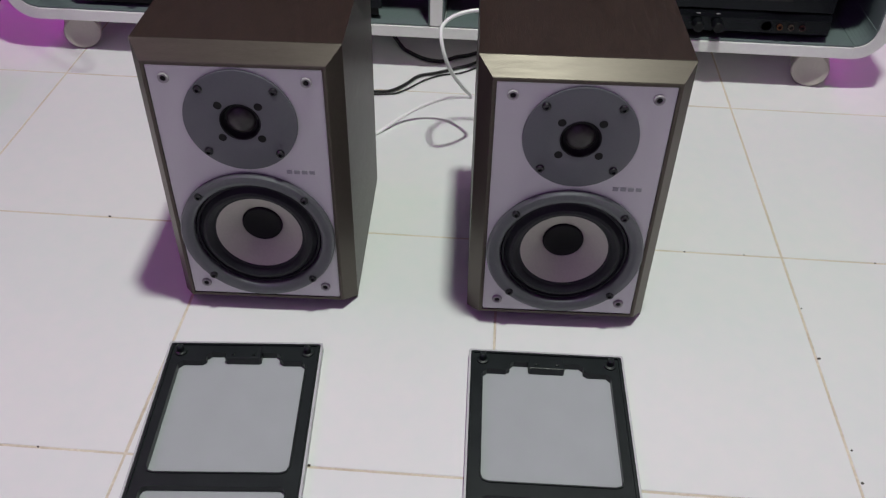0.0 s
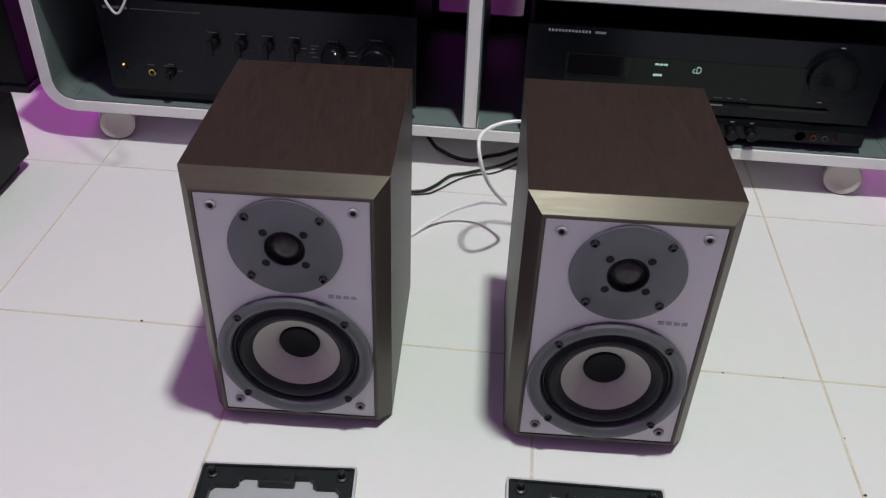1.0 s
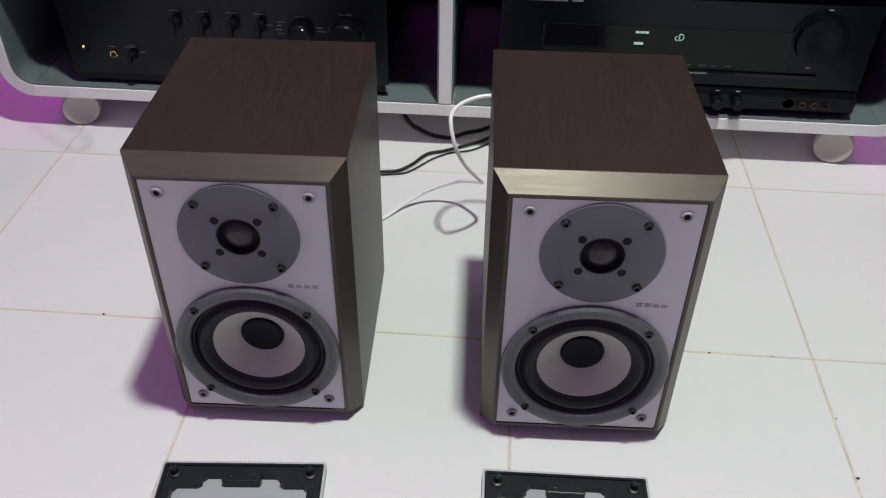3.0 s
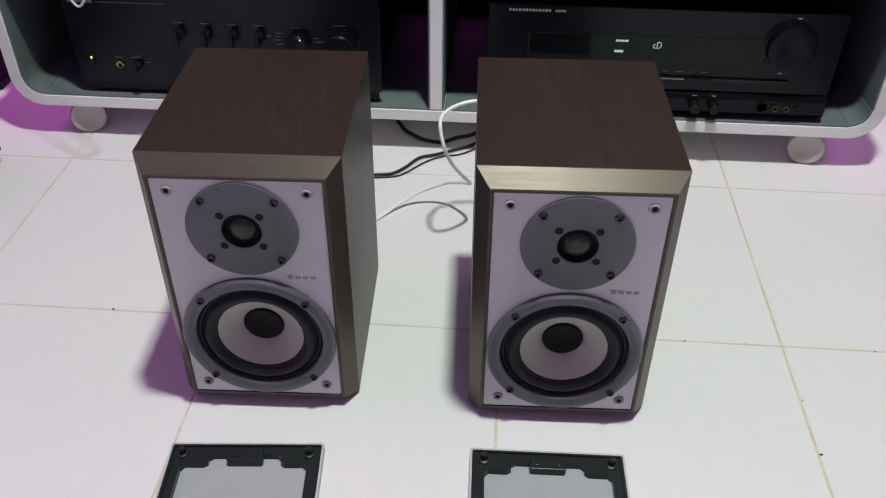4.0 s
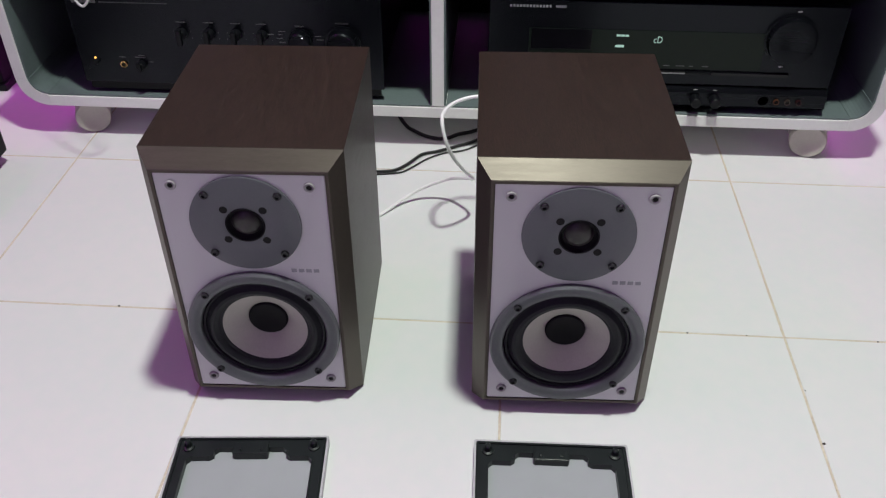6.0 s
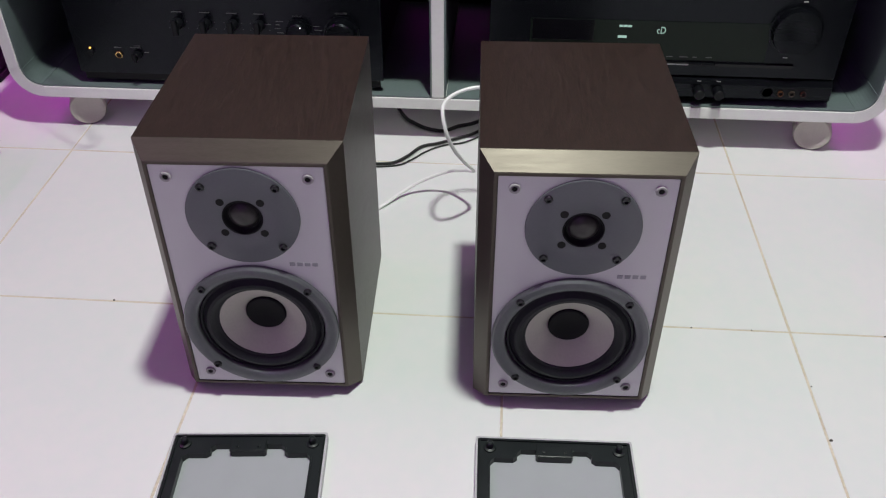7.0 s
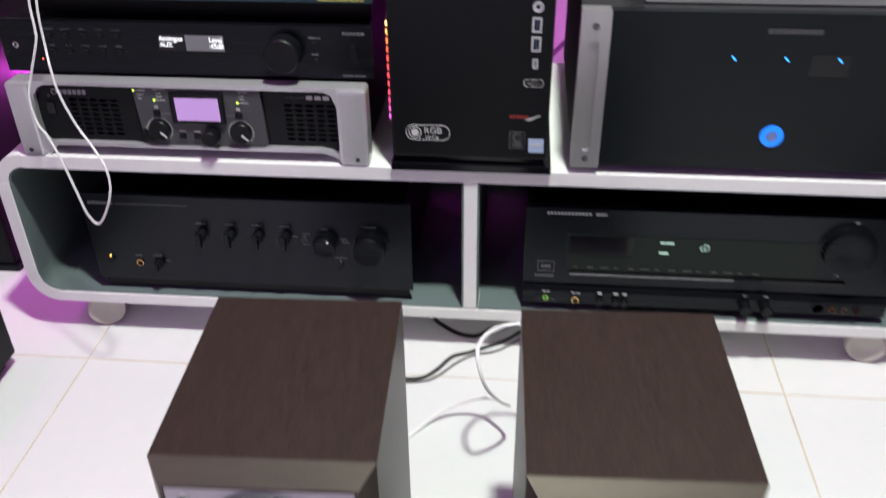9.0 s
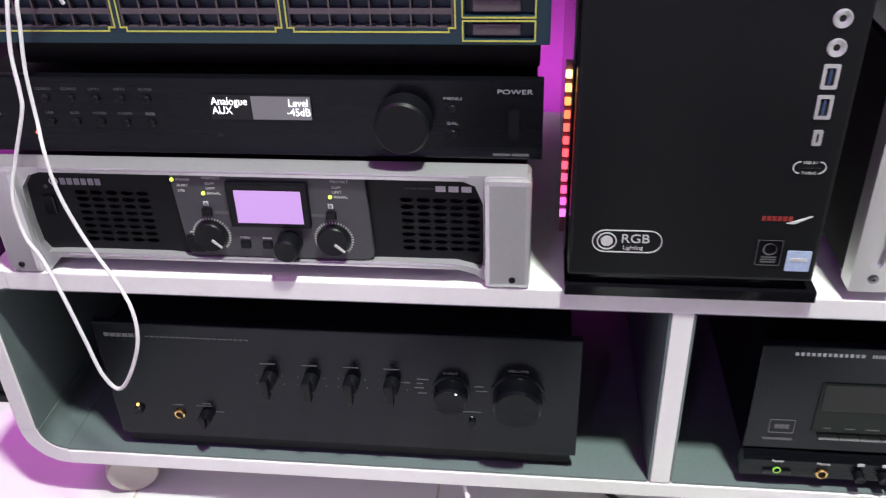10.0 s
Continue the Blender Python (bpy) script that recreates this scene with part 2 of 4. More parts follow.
def wire(bm, points, r, n=8, steps=10):
    """A round cable along a smooth curve through the points."""
    pts = [Vector(p) for p in points]
    path = []
    for i in range(len(pts) - 1):
        p0, p1, p2, p3 = pts[max(i - 1, 0)], pts[i], pts[i + 1], pts[min(i + 2, len(pts) - 1)]
        for k in range(steps):
            t = k / steps
            path.append(0.5 * ((2 * p1) + (p2 - p0) * t + (2 * p0 - 5 * p1 + 4 * p2 - p3) * t * t + (3 * p1 - p0 - 3 * p2 + p3) * t ** 3))
    path.append(pts[-1])
    rows = []
    side = None
    for i, p in enumerate(path):
        d = (path[min(i + 1, len(path) - 1)] - path[max(i - 1, 0)]).normalized()
        if side is None:
            side = d.orthogonal().normalized()
        side = (side - d * side.dot(d)).normalized()
        other = d.cross(side)
        rows.append([p + r * (side * math.cos(2 * math.pi * k / n) + other * math.sin(2 * math.pi * k / n)) for k in range(n)])
    return loft(bm, rows, True, True)


# ---- the room ----
X0, X1, Y0, Y1, ROOM_H = -1.76, 1.96, -2.4, 1.80, 2.66


def wall(name, x0, x1, y0, y1, z0, z1, mat=WALL):
    return tagged(simple(name, lambda bm: box(bm, x0, x1, y0, y1, z0, z1), mat, None, "plain grey painted wall of the room"), category="wall", kind="structure")


wall("wall_north", X0 - 0.15, X1 + 0.15, Y1, Y1 + 0.15, -0.1, ROOM_H)
wall("wall_south", X0 - 0.15, X1 + 0.15, Y0 - 0.15, Y0, -0.1, ROOM_H)
wall("wall_west", X0 - 0.15, X0, Y0, Y1, -0.1, ROOM_H)
wall("wall_east", X1, X1 + 0.15, Y0, Y1, -0.1, ROOM_H)
tagged(simple("ceiling", lambda bm: box(bm, X0 - 0.15, X1 + 0.15, Y0 - 0.15, Y1 + 0.15, ROOM_H, ROOM_H + 0.1), CEILING, None, "plain white painted ceiling"), category="ceiling", kind="structure")
floor = tagged(simple("floor", lambda bm: box(bm, X0, X1, Y0, Y1, -0.1, -0.0004), GROUT, None, "white ceramic tile floor with thin cream grout joints"), category="floor", kind="structure")


# ---- loudspeakers and their grilles ----
def bookshelf_speaker():
    sp = thing("bookshelf_speaker", Matrix(), "small dark wenge bookshelf loudspeaker, silver front, on the floor", "speaker", "pair of speakers")
    hx, h, d, c = 0.0938, 0.3032, 0.238, 0.020
    fx, f0, f1 = 0.0815, 0.0135, 0.2915
    simple("cabinet_body", lambda bm: loft(bm, [rect_loop(hx, 0.004, h, c + 0.001), rect_loop(hx, 0.004, h, d - 0.002), rect_loop(hx - 0.002, 0.006, h - 0.002, d)], False, True),
           WOOD, sp, "dark brown wenge vinyl box")
    bezel = simple("bezel", lambda bm: loft(bm, [rect_loop(hx, 0.004, h, c + 0.0008), rect_loop(hx, 0.004, h, c - 0.0006), rect_loop(fx, f0, f1, 0.0006), rect_loop(fx - 0.0008, f0 + 0.0008, f1 - 0.0008, 0.0),
                                         rect_loop(fx - 0.0035, f0 + 0.0035, f1 - 0.0035, 0.0), rect_loop(fx - 0.0035, f0 + 0.0035, f1 - 0.0035, 0.006)]),
           BEZEL, sp, "bevelled bronze-grey lacquered front edge")
    me = bezel.data
    uv = me.uv_layers.new(name="grain")
    for poly in me.polygons:
        across = poly.normal.cross(Vector((1, 0, 0)) if abs(poly.normal.z) > abs(poly.normal.x) else Vector((0, 0, 1)))
        along = poly.normal.cross(across)
        for k in poly.loop_indices:
            co = me.vertices[me.loops[k].vertex_index].co
            uv.data[k].uv = (co.dot(across) * 10, co.dot(along) * 10)
    simple("baffle", lambda bm: plate(bm, rounded(-0.0775, 0.0775, 0.0178, 0.2872, 0.0012, 2), [circle(0, 0.0985, 0.0645, 48), circle(0, 0.2335, 0.0195, 32)], 0.001, 0.0055),
           BAFFLE, sp, "flat silver-painted front panel")
    simple("gap_strip", lambda bm: plate(bm, rounded(-0.0788, 0.0788, 0.0162, 0.2888, 0.001, 2), [rounded(-0.0760, 0.0760, 0.0190, 0.2860, 0.001, 2)], 0.004, 0.007), HOLE, sp)
    woofer = simple("woofer", lambda bm: lathe(bm, 0, 0.0985, [(0.0774, 0.001), (0.0772, -0.0030), (0.0755, -0.0050), (0.0712, -0.0056), (0.0655, -0.0036), (0.0636, -0.0010), (0.0632, 0.004)], 64),
                    RING, sp, "silver cast-metal woofer ring", True)
    simple("surround", lambda bm: lathe(bm, 0, 0.0985, [(0.0634, 0.004), (0.0620, 0.0016), (0.0600, 0.0012), (0.0590, 0.0032), (0.0575, 0.0018), (0.0545, -0.0016), (0.0515, -0.0022), (0.0485, -0.0008), (0.0462, 0.0028), (0.0440, 0.0036), (0.0436, 0.0046)], 64),
           RUBBER, woofer, "black rubber roll surround", True)
    simple("cone", lambda bm: lathe(bm, 0, 0.0985, [(0.0446, 0.0040), (0.0380, 0.0080), (0.0290, 0.0145), (0.0205, 0.0215), (0.019, 0.023)], 64), CONE, woofer, "ivory paper cone", True)
    simple("dust_cap", lambda bm: lathe(bm, 0, 0.0985, [(0.0206, 0.0212), (0.0202, 0.0196), (0.0190, 0.0188), (0.0130, 0.0200), (0.0070, 0.0212), (0, 0.0216)], 48), CAP, woofer, "black dished dust cap", True)
    tweeter = simple("tweeter", lambda bm: lathe(bm, 0, 0.2335, [(0.0522, 0.001), (0.0520, -0.0016), (0.0508, -0.0022), (0.0192, -0.0022), (0.0186, -0.0020), (0.0184, 0.0006)], 64),
                     ALU, sp, "round grey metal tweeter plate", True)
    simple("dome_surround", lambda bm: lathe(bm, 0, 0.2335, [(0.0189, 0.0010), (0.0187, -0.0026), (0.0178, -0.0026), (0.0166, 0.0012), (0.0150, 0.0026), (0.0136, 0.0026)], 48), CAP, tweeter, "black cloth ring", True)
    simple("dome", lambda bm: lathe(bm, 0, 0.2335, [(0.0140, 0.0040), (0.0136, 0.0026), (0.0128, 0.0014), (0.0105, -0.0004), (0.0070, -0.0024), (0.0035, -0.0034), (0, -0.0037)], 48), DOME, tweeter, "dark silk dome", True)
    for sx in (-1, 1):
        for sz in (-1, 1):
            simple("vent_hole", lambda bm: lathe(bm, sx * 0.0182, 0.2335 + sz * 0.0168, [(0.0039, -0.0018), (0.0038, -0.0025), (0, -0.00245)], 16), HOLE, tweeter)
            for parent, cx, cz, px, pz in ((tweeter, 0, 0.2335, 0.0335, 0.0328), (woofer, 0, 0.0985, 0.0515, 0.0505)):
                def screw(bm, cx=cx + sx * px, cz=cz + sz * pz, y=-0.0018 if parent is tweeter else -0.0046):
                    lathe(bm, cx, cz, [(0.0042, y + 0.0004), (0.0041, y - 0.0016), (0.0033, y - 0.0026), (0.0020, y - 0.0029), (0.0017, y - 0.0010), (0, y - 0.0010)], 16)
                simple("screw", screw, STEEL, parent, "", True)
            sock = simple("grille_socket", lambda bm: lathe(bm, sx * 0.063, 0.1535 + sz * 0.1215, [(0.0053, 0.0012), (0.0051, -0.0004), (0.0045, -0.0012), (0.0032, -0.0010), (0.0023, 0.0005)], 20), PALE_RUBBER, sp, "pale rubber ring", True)
            simple("socket_hole", lambda bm: lathe(bm, sx * 0.063, 0.1535 + sz * 0.1215, [(0.0025, -0.0004), (0, -0.0004)], 16), HOLE, sock)
    for i in range(4):
        x = 0.0365 + i * 0.0072
        simple("logo_bar", lambda bm: box(bm, x, x + 0.0052, 0.0004, 0.0011, 0.1766, 0.1806), LOGO_GREY, sp)
    for sx in (-1, 1):
        for y in (0.04, 0.21):
            simple("foot_pad", lambda bm: box(bm, sx * 0.075 - 0.008, sx * 0.075 + 0.008, y - 0.008, y + 0.008, 0, 0.0045), RUBBER, sp)
    return sp


SPEAKER_L, SPEAKER_R = pose(-0.1315, 0.7405, 0, 0, 0, 1.9), pose(0.1755, 0.7428, 0, 0, 0, 1.8)
speaker = bookshelf_speaker()
speaker.matrix_basis = SPEAKER_L
copy_thing(speaker, SPEAKER_R)


def speaker_grille():
    """Lies face down: its back edge along x at y = 0, the rest towards -y."""
    g = thing("speaker_grille", Matrix(), "removed speaker grille lying face down, black frame, grey cloth, silver rim", "speaker grille", "pair of grilles")
    w, ln = 0.0775, 0.272
    simple("rim", lambda bm: plate(bm, rounded(-w, w, -ln, 0, 0.002, 2), [rounded(-w + 0.0020, w - 0.0020, -ln + 0.0020, -0.0020, 0.002, 2)], 0.0, 0.0105, "z"), SILVER_EDGE, g, "thin silver-grey cloth edge")
    simple("cloth", lambda bm: box(bm, -w + 0.003, w - 0.003, -ln + 0.003, -0.003, 0.001, 0.0034), FABRIC, g, "light grey stretched grille cloth")
    a, b = w - 0.0145, w - 0.041
    up = [(a, -0.150), (a, -0.031), (a - 0.004, -0.0265), (b + 0.004, -0.0265), (b, -0.0235), (b, -0.019), (b - 0.004, -0.0155), (0.018, -0.0155), (0.018, -0.0225), (0.0165, -0.0245),
          (-0.0165, -0.0245), (-0.018, -0.0225), (-0.018, -0.0155), (-b + 0.004, -0.0155), (-b, -0.019), (-b, -0.0235), (-b - 0.004, -0.0265), (-a + 0.004, -0.0265), (-a, -0.031),
          (-a, -0.150), (-a + 0.002, -0.155), (-a + 0.007, -0.157), (a - 0.007, -0.157), (a - 0.002, -0.155)]
    simple("frame", lambda bm: plate(bm, rounded(-w + 0.0024, w - 0.0024, -ln + 0.0024, -0.0024, 0.002, 2), [up, rounded(-a, a, -ln + 0.02, -0.172, 0.006, 5)], 0.0036, 0.0098, "z"), GRILLE_PLASTIC, g, "black moulded plastic frame")
    low = rounded(-a, a, -ln + 0.02, -0.172, 0.006, 5)
    for loop in (up, low):
        simple("lip", lambda bm: plate(bm, grown(loop, 0.0014), [loop], 0.0097, 0.0110, "z"), GRILLE_PLASTIC, g)
    simple("middle_tab", lambda bm: (box(bm, -0.0172, 0.0172, -0.0235, -0.009, 0.0094, 0.0118, 0.0006), box(bm, -0.012, -0.009, -0.020, -0.017, 0.0115, 0.0135, 0.0004), box(bm, 0.009, 0.012, -0.020, -0.017, 0.0115, 0.0135, 0.0004)), GRILLE_PLASTIC, g)
    simple("rib", lambda bm: (box(bm, -w + 0.004, w - 0.004, -0.0052, -0.0036, 0.0094, 0.0116), box(bm, -w + 0.0036, -w + 0.0052, -ln + 0.004, -0.0056, 0.0094, 0.0116), box(bm, w - 0.0052, w - 0.0036, -ln + 0.004, -0.0056, 0.0094, 0.0116)), GRILLE_PLASTIC, g)
    for sx in (-1, 1):
        for y in (-0.014, -ln + 0.014):
            bm = bmesh.new()
            lathe(bm, 0, 0, [(0.0062, 0.0), (0.006, -0.002), (0.0036, -0.0026), (0.0034, -0.0085), (0.0022, -0.0098), (0, -0.0102)], 16)
            bmesh.ops.transform(bm, matrix=Matrix.Translation((sx * 0.0635, y, 0.0095)) @ Matrix.Rotation(radians(-90), 4, "X"), verts=bm.verts[:])
            part("peg", bm, GRILLE_PLASTIC, g, "", True)
    return g


grille = speaker_grille()
grille.matrix_basis = pose(-0.139, 0.677, 0, 0, 0, 4.2)
copy_thing(grille, pose(0.1645, 0.690, 0, 0, 0, 1.2))

# ---- low media cabinet ----
CX0, CX1, CY0, CY1, CZ0, CZ1, CR, CT = -0.648, 0.660, 1.273, 1.655, 0.055, 0.298, 0.045, 0.0195
cabinet = thing("media_cabinet", pose(0, 0, 0), "low white laminate media cabinet with rounded corners, grey inside, on castors", "cabinet")


def corner(bm, cx, cz, a0, r0, r1, y0, y1, n=8):
    outer = [(cx + r1 * math.cos(radians(a0 + 90 * i / n)), cz + r1 * math.sin(radians(a0 + 90 * i / n))) for i in range(n + 1)]
    inner = [(cx + r0 * math.cos(radians(a0 + 90 * i / n)), cz + r0 * math.sin(radians(a0 + 90 * i / n))) for i in range(n, -1, -1)]
    return plate(bm, outer + inner, [], y0, y1)


simple("top_board", lambda bm: box(bm, CX0 + CR, CX1 - CR, CY0, CY1, CZ1 - CT, CZ1, 0.0012), WHITE_BOARD, cabinet)
simple("bottom_board", lambda bm: box(bm, CX0 + CR, CX1 - CR, CY0, CY1, CZ0, CZ0 + CT - 0.002, 0.0012), WHITE_BOARD, cabinet)
for x in (CX0, CX1 - CT + 0.002):
    simple("side_board", lambda bm: box(bm, x, x + CT - 0.002, CY0, CY1, CZ0 + CR, CZ1 - CR, 0.0008), WHITE_BOARD, cabinet)
for cx, cz, a0 in ((CX1 - CR, CZ1 - CR, 0), (CX0 + CR, CZ1 - CR, 90), (CX0 + CR, CZ0 + CR, 180), (CX1 - CR, CZ0 + CR, 270)):
    simple("corner_piece", lambda bm: corner(bm, cx, cz, a0, CR - CT + 0.001, CR, CY0 + 0.0006, CY1), WHITE_BOARD, cabinet)
    simple("corner_lining", lambda bm: corner(bm, cx, cz, a0, CR - CT - 0.0015, CR - CT + 0.0006, CY0 + 0.002, CY1), GREY_BOARD, cabinet, "grey inner lining")
simple("divider", lambda bm: box(bm, -0.0035, 0.0145, CY0 + 0.0006, CY1 - 0.02, CZ0 + CT, CZ1 - CT, 0.0008), WHITE_BOARD, cabinet)
DIV = (-0.0035, 0.0145)
for x0, x1 in ((CX0 + CR, DIV[0] - 0.003), (DIV[1] + 0.003, CX1 - CR)):
    simple("floor_lining", lambda bm: box(bm, x0, x1, CY0 + 0.002, CY1, CZ0 + CT - 0.0019, CZ0 + CT + 0.0008), GREY_BOARD, cabinet, "grey inner lining")
    simple("top_lining", lambda bm: box(bm, x0, x1, CY0 + 0.002, CY1, CZ1 - CT - 0.0018, CZ1 - CT - 0.0002), GREY_BOARD, cabinet, "grey inner lining")
for x0, x1, z0, z1 in ((DIV[0] - 0.0025, DIV[0] - 0.0002, CZ0 + CT + 0.001, CZ1 - CT - 0.002), (DIV[1] + 0.0002, DIV[1] + 0.0025, CZ0 + CT + 0.001, CZ1 - CT - 0.002), (CX0 + CT - 0.0018, CX0 + CT + 0.0006, CZ0 + CR, CZ1 - CR), (CX1 - CT - 0.0006, CX1 - CT + 0.0018, CZ0 + CR, CZ1 - CR)):
    simple("side_lining", lambda bm: box(bm, x0, x1, CY0 + 0.002, CY1 - 0.021, z0, z1), GREY_BOARD, cabinet, "grey inner lining")
simple("back_panel", lambda bm: plate(bm, [(CX0 + 0.02, CZ0 + 0.02), (CX1 - 0.02, CZ0 + 0.02), (CX1 - 0.02, CZ1 - 0.02), (CX0 + 0.02, CZ1 - 0.02)], [rounded(-0.077, -0.015, 0.106, 0.176, 0.006, 3), rounded(0.014, 0.076, 0.106, 0.176, 0.006, 3)],
                                      CY1 - 0.018, CY1 - 0.012), BLACK_METAL, cabinet, "dark back panel with two cable openings")
for x, y, turn in ((-0.556, 1.308, 22), (0.573, 1.306, -14), (-0.556, 1.60, 40), (0.572, 1.60, -30), (0.01, 1.60, 10)):
    castor = simple("castor", lambda bm: (box(bm, -0.024, 0.024, -0.004, 0.03, 0.018, 0.0535, 0.006), lathe(bm, 0, 0.0365, [(0, 0.0), (0.02, 0.0), (0.0205, 0.004), (0.0205, 0.02), (0, 0.02)], 20)), CREAM, cabinet, "cream plastic castor", True)
    castor.matrix_basis = pose(x, y, 0, 0, 0, turn)
    for y0 in (-0.021, 0.006):
        wheel = simple("wheel", lambda bm: lathe(bm, 0, 0.0275, [(0, y0 + 0.0015), (0.017, y0 + 0.0012), (0.019, y0), (0.0255, y0), (0.0275, y0 + 0.003), (0.0275, y0 + 0.014), (0.0255, y0 + 0.017), (0, y0 + 0.017)], 32), CREAM, castor, "", True)


# ---- fronts: text, bars, discs ----
BASE = Vector((0, 0, 0))


def unit(name, x, y, z, label, category, group=""):
    """A thing whose parts are then given in room coordinates."""
    BASE[:] = (x, y, z)
    return thing(name, pose(x, y, z), label, category, group)


def add(name, fill, mat, parent, label="", smooth=False):
    bm = bmesh.new()
    fill(bm)
    bmesh.ops.translate(bm, verts=bm.verts[:], vec=-BASE)
    return part(name, bm, mat, parent, label, smooth)


def block(name, x0, x1, y0, y1, z0, z1, mat, parent, label="", bevel=0.0):
    return add(name, lambda bm: box(bm, x0, x1, y0, y1, z0, z1, bevel), mat, parent, label)


def words(name, text, x, y, z, size, mat, parent, align="CENTER", wide=1.0):
    """Lettering on a front that faces -y; z is its middle height."""
    cu = bpy.data.curves.new("lettering", "FONT")
    cu.body, cu.size, cu.align_x, cu.align_y, cu.extrude = text, size, align, "CENTER", 0.00015
    tmp = bpy.data.objects.new("lettering", cu)
    scene.collection.objects.link(tmp)
    bpy.context.view_layer.update()
    me = bpy.data.meshes.new_from_object(tmp.evaluated_get(bpy.context.evaluated_depsgraph_get()))
    bpy.data.objects.remove(tmp)
    me.transform(Matrix.Translation(Vector((x, y, z)) - BASE) @ Matrix.Rotation(radians(90), 4, "X") @ Matrix.Diagonal((wide, 1, 1, 1)))
    me.materials.clear()
    me.materials.append(mat)
    ob = new(name, me)
    ob.parent = parent
    return ob


def bars(name, x0, x1, z, h, y, mat, parent, n=1, gap=0.25):
    """Unreadable print: n plain bars in a row."""
    def fill(bm):
        w = (x1 - x0) / (n + gap * (n - 1))
        for i in range(n):
            a = x0 + i * w * (1 + gap)
            box(bm, a, a + w, y, y + 0.0006, z - h / 2, z + h / 2)
    return add(name, fill, mat, parent)


def disc(name, x, z, profile, y, mat, parent, label="", n=32):
    return add(name, lambda bm: lathe(bm, x, z, profile, n, y), mat, parent, label, True)


def knob_profile(r, d, edge=0.0015, skirt=0.0):
    p = [(r + skirt, 0.0005), (r + skirt, -0.002)] if skirt else [(r, 0.0005)]
    return p + [(r, -0.0025), (r * 0.97, -d + edge), (r * 0.97 - edge, -d), (r * 0.5, -d + 0.0004), (0, -d + 0.0004)]


def feet(parent, xs, ys, z0, z1, r=0.016, mat=None):
    for x in xs:
        for y in ys:
            def fill(bm, x=x, y=y):
                bmesh.ops.create_cone(bm, cap_ends=True, segments=20, radius1=r * 0.92, radius2=r, depth=z1 - z0, matrix=Matrix.Translation((x, y, (z0 + z1) / 2)))
            add("foot", fill, mat or BLACK_PLASTIC, parent, "", True)


GREEN_LED = glowing("green_led", (0.65, 1.0, 0.1), 1.1)
AMBER_LED = glowing("amber_led", (1.0, 0.5, 0.1), 2.0)
RED_LED = glowing("red_led", (1.0, 0.08, 0.05), 3.0)
BLUE_LED = glowing("blue_led", (0.03, 0.3, 1.0), 1.8)
BLUE_RING = glowing("blue_light_ring", (0.01, 0.2, 1.0), 0.85)
WHITE_PIXELS = glowing("white_display_pixels", (0.95, 0.95, 1.0), 1.2)
GREY_PIXELS = glowing("grey_display_block", (0.2, 0.19, 0.22), 0.35)
LILAC_SCREEN = glowing("lilac_lcd_backlight", (0.62, 0.36, 0.82), 0.44)
GREEN_PIXELS = glowing("pale_green_segments", (0.45, 0.7, 0.6), 0.6)

# ---- integrated amplifier in the left compartment ----
CF = CZ0 + CT + 0.0008
AY = 1.283
amp = unit("integrated_amplifier", -0.308, AY, CF, "black integrated stereo amplifier with brushed front, on the cabinet shelf", "amplifier")
block("case", -0.528, -0.086, AY + 0.009, 1.60, 0.086, 0.231, BLACK_METAL, amp, "black steel case", 0.001)
front = block("front_panel", -0.540, -0.0765, AY, AY + 0.0088, 0.0945, 0.2365, BLACK_ANODISED, amp, "black brushed aluminium front", 0.0012)
block("plinth", -0.534, -0.082, AY + 0.003, AY + 0.0088, 0.0825, 0.0943, BLACK_PLASTIC, amp)
feet(amp, (-0.49, -0.115), (AY + 0.04, 1.56), CF, 0.0862)
for x in (-0.373, -0.332, -0.292, -0.253):
    k = disc("tone_knob", x, 0.178, [(0.0078, 0.0005), (0.0076, -0.011), (0.0068, -0.0125), (0, -0.0125)], AY, BLACK_PLASTIC, amp, "small black pointer knob", 24)
    add("pointer", lambda bm: box(bm, x - 0.0036, x + 0.0036, AY - 0.0200, AY - 0.0118, 0.1655, 0.1885, 0.0010), BLACK_PLASTIC, k)
    bars("caption", x - 0.0075, x + 0.0075, 0.1945, 0.0011, AY - 0.0004, PRINT_DIM, amp)
    for dx, dz in ((-0.013, 0.004), (0.013, 0.004), (-0.014, -0.006), (0.014, -0.006)):
        disc("scale_dot", x + dx, 0.176 + dz, [(0.0006, 0), (0.0006, -0.0004), (0, -0.0004)], AY, PRINT_DIM, amp, "", 6)
selector = disc("input_selector", -0.197, 0.171, knob_profile(0.0165, 0.017, 0.002, 0.002), AY, BLACK_BRUSHED, amp, "black turned metal knob")
# The dot is made to glow, with the emission of the display pixels.
disc("pointer_dot", -0.1905, 0.182, [(0.0011, 0), (0.0011, -0.0004), (0, -0.0004)], AY - 0.0168, WHITE_PIXELS, selector, "", 8)
volume = disc("volume_knob", -0.134, 0.169, knob_profile(0.0235, 0.022, 0.0025, 0.0025), AY, BLACK_BRUSHED, amp, "large black turned metal knob", 48)
words("caption", "INPUT", -0.197, AY - 0.0003, 0.1925, 0.0036, PRINT_DIM, amp, wide=1.4)
words("caption", "VOLUME", -0.134, AY - 0.0003, 0.1985, 0.0036, PRINT_DIM, amp, wide=1.4)
